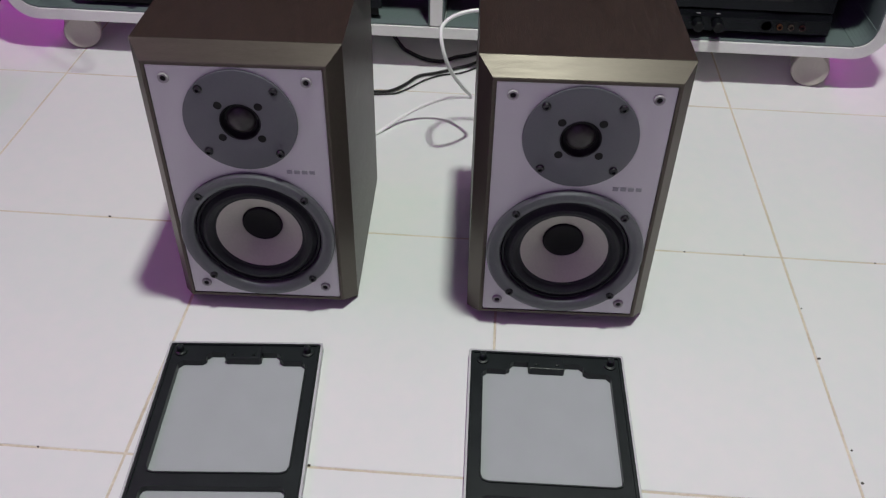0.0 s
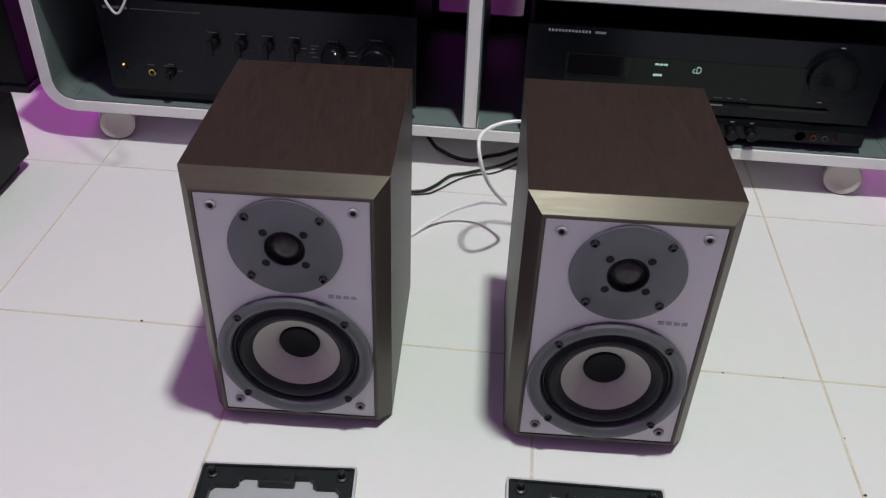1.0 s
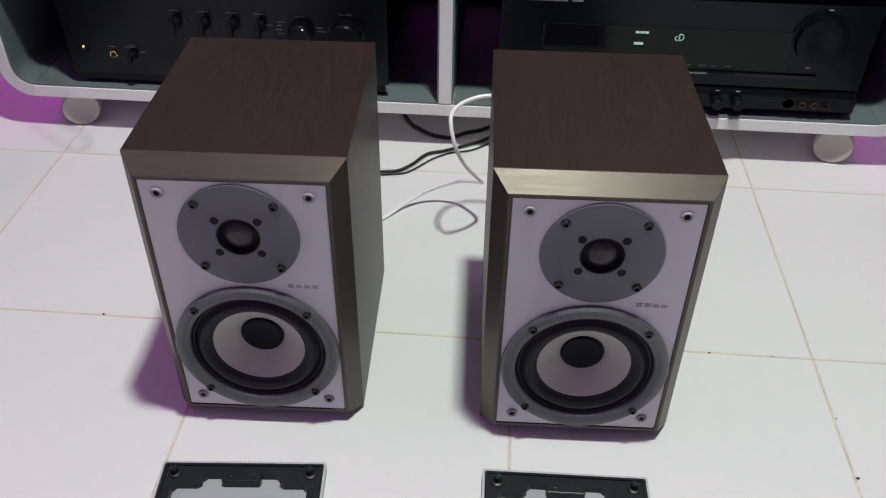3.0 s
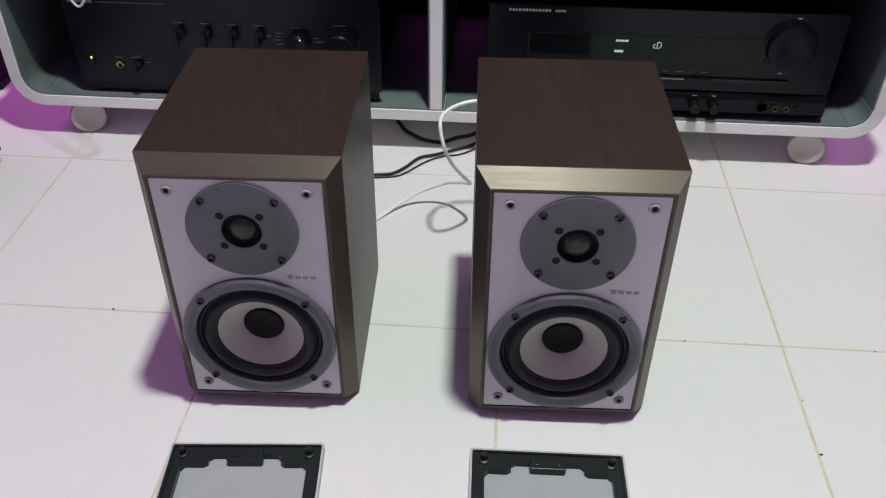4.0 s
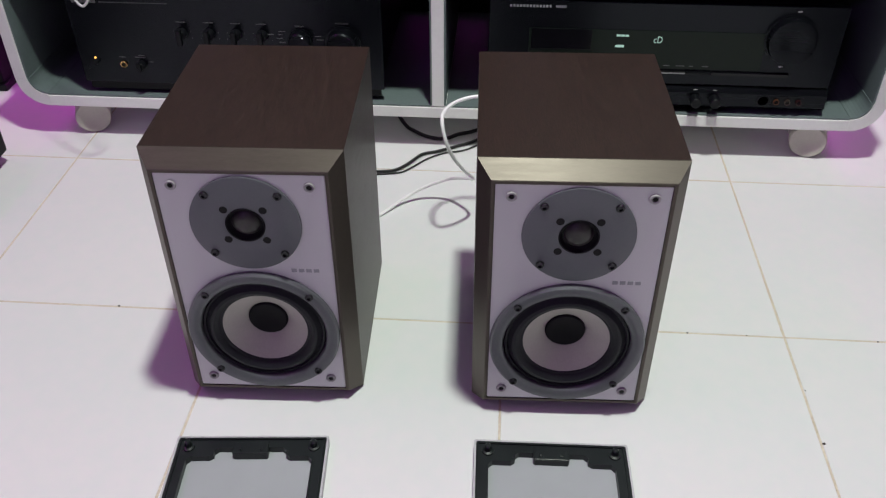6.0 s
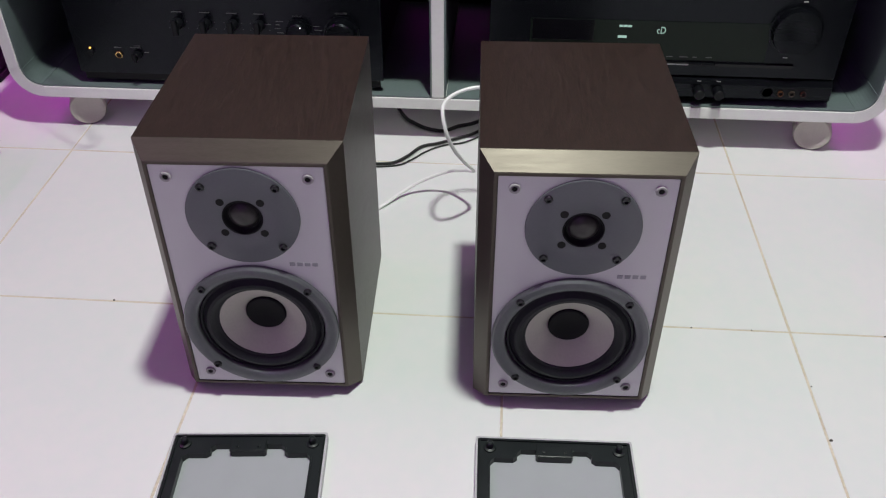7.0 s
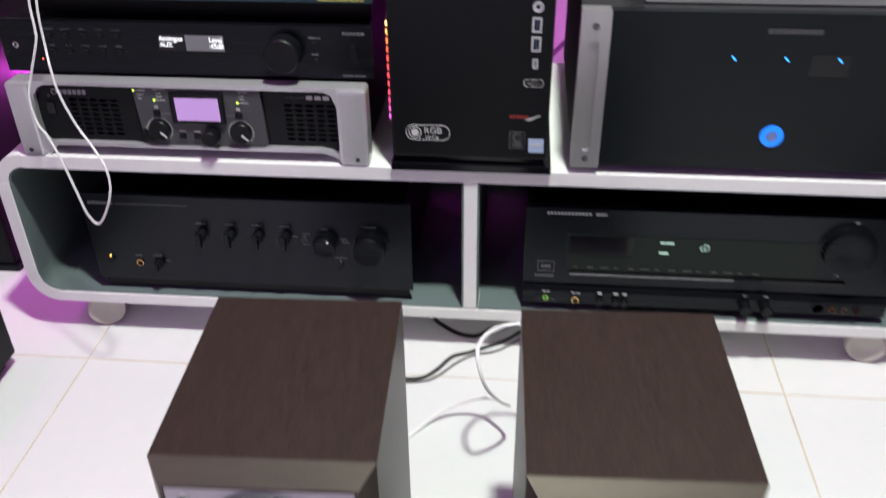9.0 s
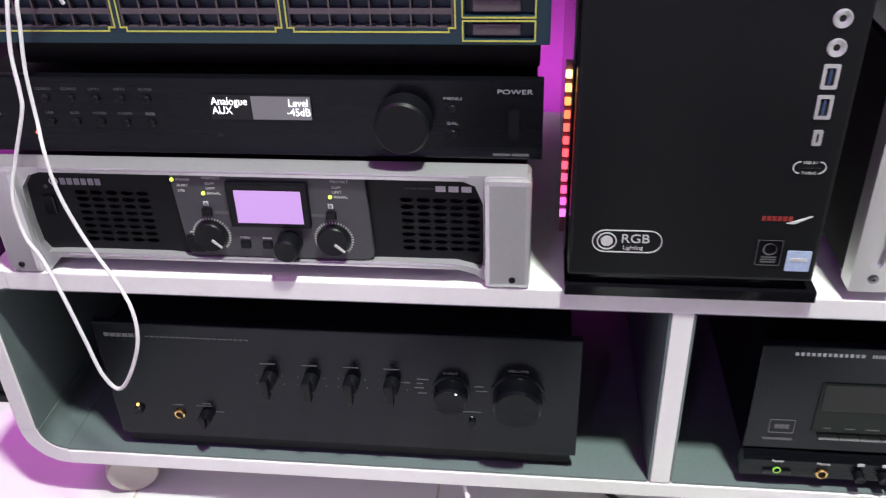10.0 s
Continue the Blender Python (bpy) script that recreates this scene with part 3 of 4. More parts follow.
for x, z, w in ((-0.2235, 0.184, 0.011), (-0.2265, 0.179, 0.006), (-0.2275, 0.1735, 0.009), (-0.2245, 0.167, 0.009), (-0.2405, 0.179, 0.009), (-0.1705, 0.178, 0.009), (-0.168, 0.1725, 0.011), (-0.1775, 0.146, 0.018)):
    bars("caption", x - w / 2, x + w / 2, z, 0.0010, AY - 0.0004, PRINT_DIM, amp)
disc("direct_button", -0.1775, 0.133, [(0.0036, 0), (0.0035, -0.003), (0.003, -0.0035), (0, -0.0035)], AY, BLACK_PLASTIC, amp, "", 16)
disc("button_dot", -0.1775, 0.1395, [(0.0008, 0), (0.0008, -0.0004), (0, -0.0004)], AY, PRINT_WHITE, amp, "", 8)
jack = disc("headphone_jack", -0.473, 0.125, [(0.0056, 0.0005), (0.0056, -0.0022), (0.0048, -0.003), (0.0036, -0.0026), (0.0034, 0.0)], AY, GOLD, amp, "gold-plated headphone jack", 24)
disc("jack_hole", -0.473, 0.125, [(0.0036, -0.0012), (0, -0.0012)], AY, HOLE, jack, "", 16)
disc("power_button", -0.515, 0.1285, [(0.0048, 0.0005), (0.0046, -0.0035), (0.004, -0.0045), (0, -0.0045)], AY, BLACK_PLASTIC, amp, "", 20)
disc("power_lamp", -0.5155, 0.1345, [(0.0015, 0), (0.0014, -0.0015), (0, -0.002)], AY, AMBER_LED, amp, "small glowing amber lamp", 12)
k = disc("speaker_selector", -0.445, 0.125, knob_profile(0.0068, 0.011, 0.001), AY, BLACK_PLASTIC, amp, "", 24)
add("pointer", lambda bm: box(bm, -0.447, -0.443, AY - 0.014, AY - 0.0105, 0.118, 0.132, 0.0006), BLACK_PLASTIC, k)
for x, z, w in ((-0.473, 0.1365, 0.011), (-0.446, 0.1365, 0.016), (-0.4305, 0.1295, 0.008), (-0.443, 0.1395, 0.01)):
    bars("caption", x - w / 2, x + w / 2, z, 0.0010, AY - 0.0004, PRINT_DIM, amp)
bars("logo_bar", -0.530, -0.494, 0.2225, 0.0042, AY - 0.0004, PRINT_DIM, amp, 6, 0.2)
bars("model_print", -0.489, -0.388, 0.222, 0.0010, AY - 0.0004, PRINT_DIM, amp, 20, 0.5)

# ---- receiver in the right compartment ----
RY = 1.283
avr = unit("av_receiver", 0.327, RY, CF, "black surround receiver with lit green display, on the cabinet shelf", "receiver")
block("case", 0.088, 0.566, RY + 0.010, 1.60, 0.088, 0.232, BLACK_METAL, avr, "black steel case", 0.001)
block("front_panel", 0.079, 0.5745, RY, RY + 0.0098, 0.119, 0.2405, BLACK_ANODISED, avr, "flat black brushed front", 0.0012)
add("lower_panel", lambda bm: loft(bm, [[(0.080, y, z) for y, z in ((RY + 0.0098, 0.083), (RY - 0.001, 0.084), (RY - 0.006, 0.089), (RY - 0.006, 0.109), (RY - 0.001, 0.1165), (RY + 0.0098, 0.1175))],
                                        [(0.5735, y, z) for y, z in ((RY + 0.0098, 0.083), (RY - 0.001, 0.084), (RY - 0.006, 0.089), (RY - 0.006, 0.109), (RY - 0.001, 0.1165), (RY + 0.0098, 0.1175))]], True, True), BLACK_BRUSHED, avr, "rounded lower control strip")
feet(avr, (0.125, 0.53), (RY + 0.035, 1.56), CF, 0.0882)
block("window", 0.1365, 0.470, RY - 0.0012, RY + 0.0002, 0.1435, 0.2005, GREY_WINDOW, avr, "smoked plastic display window", 0.0004)
block("dark_window", 0.1395, 0.226, RY - 0.0022, RY - 0.0010, 0.170, 0.2005, BLACK_GLOSS, avr, "", 0.0003)
words("display", "cD", 0.3195, RY - 0.0014, 0.187, 0.0145, GREEN_PIXELS, avr, wide=0.75)
bars("display_segment", 0.2605, 0.278, 0.1925, 0.003, RY - 0.0014, GREEN_PIXELS, avr, 3, 0.12)
bars("display_segment", 0.2600, 0.2725, 0.1765, 0.0036, RY - 0.0014, GREEN_PIXELS, avr)
for i in range(14):
    x = 0.143 + i * 0.0185
    block("preset_button", x, x + 0.0178, RY - 0.0055, RY + 0.001, 0.1375, 0.1402, DARK_CHROME if i < 12 else BLACK_PLASTIC, avr, "", 0.0006)
    bars("caption", x + 0.004, x + 0.010 + 0.003 * (i % 3), 0.1485, 0.0010, RY - 0.0016, PRINT_DIM, avr)
block("button_recess", 0.402, 0.512, RY - 0.0035, RY + 0.001, 0.1355, 0.1405, BLACK_GLOSS, avr, "", 0.0006)
bars("caption", 0.495, 0.501, 0.151, 0.0013, RY - 0.0004, PRINT_WHITE, avr)
knob = disc("volume_knob", 0.503, 0.193, [(0.037, 0.0005), (0.0365, -0.0015), (0.034, -0.0022), (0.0335, -0.012), (0.0325, -0.0145), (0.029, -0.0150), (0.012, -0.0130), (0, -0.0125)], RY, BLACK_BRUSHED, avr, "large dished black volume knob", 48)
bars("caption", 0.504, 0.510, 0.2335, 0.0012, RY - 0.0004, PRINT_WHITE, avr)
bars("logo_bar", 0.1075, 0.1655, 0.2325, 0.0034, RY - 0.0004, LOGO_GREY, avr, 13, 0.6)
bars("model_print", 0.172, 0.186, 0.2325, 0.0034, RY - 0.0004, LOGO_GREY, avr, 6, 0.6)
add("badge", lambda bm: plate(bm, rounded(0.0985, 0.1215, 0.139, 0.1555, 0.001, 2), [rounded(0.0993, 0.1207, 0.1398, 0.1547, 0.001, 2)], RY - 0.0006, RY + 0.0002), PRINT_DIM, avr, "outlined badge")
bars("badge_print", 0.1035, 0.1165, 0.147, 0.0048, RY - 0.0005, PRINT_DIM, avr, 3, 0.15)
bars("badge_print", 0.095, 0.1215, 0.1315, 0.0026, RY - 0.0005, PRINT_DIM, avr)
LY = RY - 0.006
words("caption", "Power", 0.112, LY - 0.0002, 0.1085, 0.0042, PRINT_WHITE, avr)
words("caption", "Phones", 0.1535, LY - 0.0002, 0.1075, 0.0042, PRINT_WHITE, avr)
add("power_button", lambda bm: box(bm, 0.099, 0.1255, LY - 0.0022, LY + 0.001, 0.0935, 0.0985, 0.001), BLACK_GLOSS, avr)
add("power_lamp", lambda bm: lathe(bm, 0.112, 0.0985, [(0.0038, 0), (0.0037, -0.001), (0.0028, -0.001), (0.0027, 0)], 20, LY - 0.0016), glowing("dim_green_ring", (0.35, 0.8, 0.1), 0.35), avr, "glowing green ring", True)
jack = disc("headphone_jack", 0.1535, 0.096, [(0.0058, 0.0005), (0.0058, -0.002), (0.005, -0.003), (0.0038, -0.0026), (0.0036, 0.0)], LY, GOLD, avr, "gold-plated headphone jack", 24)
disc("jack_hole", 0.1535, 0.096, [(0.0038, -0.0012), (0, -0.0012)], LY, HOLE, jack, "", 16)
for x, w in ((0.187, 0.006), (0.209, 0.006), (0.221, 0.006)):
    disc("small_knob", x, 0.096, knob_profile(0.0052, 0.008, 0.001), LY, BLACK_PLASTIC, avr, "", 20)
    bars("caption", x - w / 2, x + w / 2, 0.1085, 0.0032, LY - 0.0004, PRINT_WHITE, avr)
for x in (0.3845, 0.4125):
    disc("tone_knob", x, 0.0995, knob_profile(0.0078, 0.017, 0.0012), LY, BLACK_PLASTIC, avr, "small black knob", 24)
    bars("caption", x - 0.0028, x + 0.0028, 0.1125, 0.0013, LY + 0.0022, PRINT_WHITE, avr)
disc("round_socket", 0.4835, 0.099, [(0.0095, 0.0005), (0.0092, -0.0015), (0.0075, -0.0018), (0.007, 0.0), (0, 0.0)], LY, BLACK_PLASTIC, avr, "", 24)
add("input_bay", lambda bm: plate(bm, rounded(0.4945, 0.5435, 0.0905, 0.107, 0.008, 6), [], LY - 0.001, LY + 0.001), BLACK_PLASTIC, avr)
for x, c in ((0.502, (0.08, 0.03, 0.012)), (0.518, (0.06, 0.045, 0.035)), (0.534, (0.025, 0.006, 0.006))):
    m = material("socket_ring", c, 0.35, metal=0.3)
    s = disc("phono_socket", x, 0.0988, [(0.0043, 0.0), (0.0042, -0.0035), (0.0034, -0.004), (0.0028, -0.0035), (0.0026, 0.0)], LY - 0.001, m, avr, "", 20)
    disc("socket_hole", x, 0.0988, [(0.003, -0.002), (0, -0.002)], LY - 0.001, HOLE, s, "", 12)

# ---- professional power amplifier on top ----
PY = 1.279
px = unit("power_amplifier", -0.358, PY, CZ1, "silver and black rack power amplifier with lilac screen, on the cabinet", "amplifier")
PL, PR, PB, PT = -0.5925, -0.1265, 0.2985, 0.4025
block("case", PL + 0.012, PR - 0.006, PY + 0.022, 1.62, 0.309, 0.3985, BLACK_METAL, px, "black steel case", 0.001)
bay = [(PL + 0.050, PT - 0.0050), (PL + 0.040, PT - 0.0080), (PL + 0.031, PT - 0.020), (PL + 0.029, 0.352), (PL + 0.031, 0.325), (PL + 0.036, 0.3170), (PL + 0.052, 0.3180), (PL + 0.15, 0.3180), (PL + 0.165, 0.3165),
       (PR - 0.145, 0.3165), (PR - 0.13, 0.3180), (PR - 0.062, 0.3180), (PR - 0.050, 0.3150), (PR - 0.0415, 0.3125), (PR - 0.0385, 0.318), (PR - 0.0385, PT - 0.026), (PR - 0.045, PT - 0.0095), (PR - 0.055, PT - 0.0055)]
edge = [(PL + 0.004, PT), (PL, PT - 0.006), (PL, PB + 0.005), (PL + 0.003, PB), (PL + 0.034, PB), (PL + 0.046, 0.312), (PR - 0.060, 0.312), (PR - 0.046, 0.3075), (PR - 0.034, PB), (PR - 0.003, PB), (PR, PB + 0.004), (PR, PT - 0.004), (PR - 0.003, PT)]
add("front_frame", lambda bm: plate(bm, edge, [bay], PY, PY + 0.0235), SILVER_PAINT, px, "silver moulded front frame")
for x0, x1 in ((PL - 0.001, PL + 0.0295), (PR - 0.0375, PR + 0.001)):
    block("cheek", x0, x1, PY - 0.0075, PY + 0.012, PB + 0.0006, PT - 0.0006, SILVER_PAINT, px, "rounded silver end cheek", 0.0045)
add("rail", lambda bm: (box(bm, PL + 0.05, PR - 0.05, PY - 0.0015, PY + 0.001, 0.3983, 0.4015, 0.0008), box(bm, PL + 0.055, PR - 0.065, PY - 0.0015, PY + 0.001, 0.3130, 0.3158, 0.0008)), SILVER, px, "bright silver trim rails")


def slots(x0, x1, z0, z1, nx, nz):
    loops = []
    for i in range(nx):
        for j in range(nz):
            cx, cz = x0 + (i + 0.5) * (x1 - x0) / nx, z0 + (j + 0.5) * (z1 - z0) / nz
            loops.append(circle(cx, cz, (x1 - x0) / nx * 0.41, 12, (z1 - z0) / nz * 0.34 / ((x1 - x0) / nx * 0.41)))
    return loops


add("black_panel", lambda bm: plate(bm, [(PL + 0.024, 0.309), (PR - 0.028, 0.309), (PR - 0.028, PT - 0.003), (PL + 0.024, PT - 0.003)], slots(-0.236, -0.167, 0.3245, 0.3785, 5, 8) + slots(-0.521, -0.452, 0.3245, 0.3785, 5, 8), PY + 0.0075, PY + 0.0105), BLACK_PLASTIC, px, "black panel with slotted vents")
block("vent_back", PL + 0.03, PR - 0.03, PY + 0.0195, PY + 0.0215, 0.314, 0.396, HOLE, px)
ctrl = add("control_panel", lambda bm: plate(bm, [(-0.4285, 0.3985), (-0.4245, 0.3215), (-0.4215, 0.3180), (-0.2635, 0.3180), (-0.2595, 0.322), (-0.2625, 0.3985)], [], PY + 0.0020, PY + 0.0080), GREY_PANEL, px, "grey control panel")
GY = PY + 0.0020
block("screen_bezel", -0.3805, -0.3105, GY - 0.004, GY + 0.001, 0.3495, 0.3925, BLACK_PLASTIC, ctrl, "", 0.0015)
block("screen", -0.3735, -0.3165, GY - 0.0046, GY - 0.0035, 0.3545, 0.3855, LILAC_SCREEN, ctrl, "lit lilac display")
for x, z in ((-0.401, 0.339), (-0.293, 0.338)):
    k = disc("gain_knob", x, z, [(0.0142, 0.0), (0.0140, -0.0055), (0.0130, -0.0068), (0.006, -0.0062), (0, -0.0062)], GY, BLACK_PLASTIC, ctrl, "black knob with white pointer", 36)
    add("pointer", lambda bm: loft(bm, [[(x + u, y, z + w) for u, w in ((0.001, -0.0025), (0.0025, -0.001), (0.0105, -0.008), (0.0092, -0.0095))] for y in (GY - 0.0073, GY - 0.0060)], True, True), PRINT_WHITE, k)
    for i in range(31):
        a = radians(225 - 270 * i / 30)
        add("scale_tick", lambda bm: loft(bm, [[(x + r * math.cos(a) + s * 0.0004 * math.sin(a), y, z + r * math.sin(a) - s * 0.0004 * math.cos(a)) for r, s in ((0.0152, 1), (0.0172, 1), (0.0172, -1), (0.0152, -1))] for y in (GY - 0.0004, GY + 0.0002)], True, True), PRINT_WHITE, ctrl)
enc = disc("encoder_knob", -0.332, 0.334, knob_profile(0.0112, 0.018, 0.0016), GY, BLACK_PLASTIC, ctrl, "round black rubber encoder knob", 32)
for x, z, w in ((-0.401, 0.3625, 0.0085), (-0.293, 0.362, 0.0085), (-0.3715, 0.331, 0.0085), (-0.352, 0.331, 0.0085)):
    block("button", x - w / 2, x + w / 2, GY - 0.003, GY + 0.001, z - 0.0035, z + 0.0035, BLACK_PLASTIC, ctrl, "", 0.0008)
block("usb_cover", -0.4245, -0.4095, GY - 0.0014, GY + 0.001, 0.3215, 0.3385, BLACK_PLASTIC, ctrl, "", 0.0008)
for x, z, m in ((-0.4268, 0.3925, GREEN_LED), (-0.4015, 0.380, GREEN_LED), (-0.2925, 0.379, GREEN_LED)):
    disc("status_lamp", x, z, [(0.0017, 0), (0.0016, -0.001), (0, -0.0014)], GY, m, ctrl, "small glowing yellow-green lamp", 12)
for t, x, z in (("POWER", -0.4235, 0.3925), ("ALERT", -0.4235, 0.3872), ("USB", -0.4235, 0.3820), ("PROTECT", -0.4005, 0.3945), ("CLIP/", -0.3985, 0.3893), ("LIMIT", -0.3985, 0.3848), ("SIGNAL", -0.3985, 0.3800),
                ("PROTECT", -0.2915, 0.3935), ("CLIP/", -0.2905, 0.3882), ("LIMIT", -0.2905, 0.3837), ("SIGNAL", -0.2895, 0.3790)):
    words("caption", t, x, GY - 0.0003, z, 0.0031, PRINT_WHITE, ctrl, "LEFT", 1.15)
words("caption", "MENU", -0.3715, GY - 0.0003, 0.3372, 0.0034, PRINT_WHITE, ctrl)
bars("caption", -0.356, -0.348, 0.3372, 0.0014, GY - 0.0004, PRINT_WHITE, ctrl)
bars("caption", -0.4205, -0.4130, 0.3415, 0.0013, GY - 0.0004, PRINT_WHITE, ctrl)
for x, t in ((-0.401, "A"), (-0.293, "B")):
    bars("channel_badge", x - 0.0022, x + 0.0022, 0.3702, 0.0044, GY - 0.0004, PRINT_WHITE, ctrl)
    words("caption", t, x, GY - 0.0008, 0.3702, 0.004, GREY_PANEL, ctrl)
bars("caption", -0.395, -0.382, 0.3615, 0.0028, GY - 0.0004, PRINT_GREY, ctrl)
bars("caption", -0.3105, -0.2985, 0.361, 0.0028, GY - 0.0004, PRINT_GREY, ctrl)
KY = PY + 0.0075
add("logo_disc", lambda bm: plate(bm, circle(-0.5365, 0.3855, 0.0040, 20), [circle(-0.5365, 0.3855, 0.0031, 20)], KY - 0.0004, KY + 0.0002), PRINT_WHITE, px)
bars("logo_bar", -0.5305, -0.494, 0.3855, 0.0062, KY - 0.0004, LOGO_GREY, px, 6, 0.3)
words("caption", "POWER AMPLIFIER", -0.2315, KY - 0.0003, 0.3860, 0.0026, PRINT_GREY, px, "LEFT", 1.2)
bars("model_print", -0.2045, -0.175, 0.3860, 0.0052, KY - 0.0004, PRINT_WHITE, px, 3, 0.3)
block("power_rocker", -0.5505, -0.5395, KY - 0.003, KY + 0.001, 0.354, 0.372, BLACK_GLOSS, px, "", 0.0012)
disc("power_mark", -0.545, 0.380, [(0.0018, 0), (0.0018, -0.0004), (0, -0.0004)], KY, PRINT_GREY, px, "", 10)
for sx in (PL + 0.012, PR - 0.014):
    disc("rack_screw", sx, 0.308, [(0.003, 0.0005), (0.0028, -0.001), (0, -0.0014)], PY - 0.0075, STEEL, px, "", 12)

# ---- preamplifier with display, on the power amplifier ----
QY = 1.300
pre = unit("preamplifier", -0.341, QY, PT, "slim black preamplifier with lit white dot display, stacked on another amplifier", "preamplifier")
block("case", -0.59, -0.124, QY + 0.009, 1.60, 0.4085, 0.4725, BLACK_METAL, pre, "black steel case", 0.001)
block("front_panel", -0.597, -0.1185, QY, QY + 0.0088, 0.4075, 0.4755, BLACK_BRUSHED, pre, "black brushed front", 0.0012)
feet(pre, (-0.52, -0.155), (QY + 0.035, 1.56), PT - 0.004, 0.4087, 0.014)
block("display_window", -0.3895, -0.3040, QY - 0.0008, QY + 0.0004, 0.4395, 0.4615, BLACK_GLOSS, pre, "", 0.0003)
block("display_block", -0.3540, -0.3050, QY - 0.0012, QY - 0.0006, 0.4400, 0.4600, GREY_PIXELS, pre, "dim grey part of the display")
for t, x, z, al in (("Analogue", -0.3875, 0.4555, "LEFT"), ("AUX", -0.3875, 0.4475, "LEFT"), ("Level", -0.3065, 0.4545, "RIGHT"), ("-45dB", -0.3055, 0.4465, "RIGHT")):
    words("display_text", t, x, QY - 0.0016, z, 0.0094, WHITE_PIXELS, pre, al, 0.86)
knob = disc("volume_knob", -0.229, 0.4415, knob_profile(0.0228, 0.021, 0.002), QY, BLACK_PLASTIC, pre, "large round black knob", 48)
words("caption", "POWER", -0.141, QY - 0.0003, 0.4655, 0.0054, LOGO_GREY, pre, wide=1.5)
words("caption", "MENU", -0.190, QY - 0.0003, 0.4595, 0.0036, LOGO_GREY, pre, wide=1.5)
words("caption", "BAL", -0.1905, QY - 0.0003, 0.4385, 0.0036, LOGO_GREY, pre, wide=1.5)
for z in (0.4515, 0.4300):
    disc("small_button", -0.1903, z, [(0.0042, 0.0004), (0.0042, -0.0004), (0.0034, -0.0004), (0.0032, -0.0024), (0.0026, -0.003), (0, -0.003)], QY, BLACK_PLASTIC, pre, "", 16)
add("power_button", lambda bm: (plate(bm, rounded(-0.1468, -0.1368, 0.4245, 0.4525, 0.0049, 6), [rounded(-0.1458, -0.1378, 0.4255, 0.4515, 0.0039, 6)], QY - 0.0009, QY + 0.0003), plate(bm, rounded(-0.1456, -0.1380, 0.4257, 0.4513, 0.0037, 6), [], QY - 0.0026, QY + 0.0003)), BLACK_PLASTIC, pre, "tall oval power button")
bars("model_print", -0.158, -0.129, 0.4115, 0.002, QY - 0.0004, PRINT_GREY, pre, 2, 0.1)
for row, (names, z, x0) in enumerate(((("COAX1", "COAX2", "OPT1", "OPT2", "FILTER"), 0.4562, -0.5300), (("USB", "AUX", "VIDEO", "TUNER", ""), 0.4350, -0.5300))):
    for i, t in enumerate(names):
        x = x0 + i * 0.0220
        disc("input_button", x, z, [(0.0034, 0.0004), (0.0032, -0.0022), (0.0026, -0.0028), (0, -0.0028)], QY, BLACK_PLASTIC, pre, "", 16)
        if t:
            words("caption", t, x, QY - 0.0003, z + 0.0082, 0.0033, PRINT_DIM, pre, wide=1.25)
        else:
            bars("caption", x - 0.004, x + 0.004, z + 0.0082, 0.0024, QY - 0.0004, PRINT_DIM, pre)
disc("sensor", -0.3845, 0.4255, [(0.0026, 0.0002), (0.0024, -0.0005), (0, -0.0006)], QY, BLACK_GLOSS, pre, "", 16)
disc("round_socket", -0.578, 0.443, [(0.004, 0.0004), (0.004, -0.0008), (0.003, -0.0014), (0.0018, -0.001), (0.0016, 0.0002), (0, 0.0002)], QY, CHROME, pre, "small chrome socket", 16)
disc("standby_lamp", -0.5465, 0.4250, [(0.0011, 0), (0.001, -0.0007), (0, -0.001)], QY, RED_LED, pre, "tiny glowing red lamp", 10)

# ---- flat black unit and network switch on top ----
flat = unit("flat_black_unit", -0.341, 1.325, 0.4725, "flat plain black unit between preamplifier and network switch", "hi-fi unit")
block("case", -0.560, -0.122, 1.327, 1.60, 0.4765, 0.5015, BLACK_METAL, flat, "", 0.0015)
feet(flat, (-0.52, -0.16), (1.36, 1.56), 0.4725, 0.477, 0.01)
SY = 1.300
sw = unit("network_switch", -0.36, SY, 0.5015, "teal network switch with rows of ports outlined in lime", "network switch")
SZ0, SZ1, SL, SR = 0.5035, 0.5475, -0.612, -0.1150
block("case", SL + 0.002, SR - 0.002, SY + 0.006, 1.56, SZ0 + 0.0005, SZ1 - 0.0005, TEAL, sw, "teal steel case", 0.0008)
feet(sw, (-0.57, -0.15), (1.345, 1.53), 0.5015, SZ0 + 0.001, 0.008)
blocks = [(-0.5845, -0.4555), (-0.4500, -0.3210), (-0.3158, -0.1868)]
holes = [rounded(a + 0.001, b - 0.001, 0.5155, 0.5405, 0.0006, 1) for a, b in blocks] + [rounded(-0.1795, -0.1275, 0.5075, 0.5205, 0.0006, 1), rounded(-0.1795, -0.1275, 0.5255, 0.5385, 0.0006, 1)]
add("front_panel", lambda bm: plate(bm, [(SL, SZ0), (SR, SZ0), (SR, SZ1), (SL, SZ1)], holes, SY, SY + 0.0062), TEAL, sw, "teal painted front")
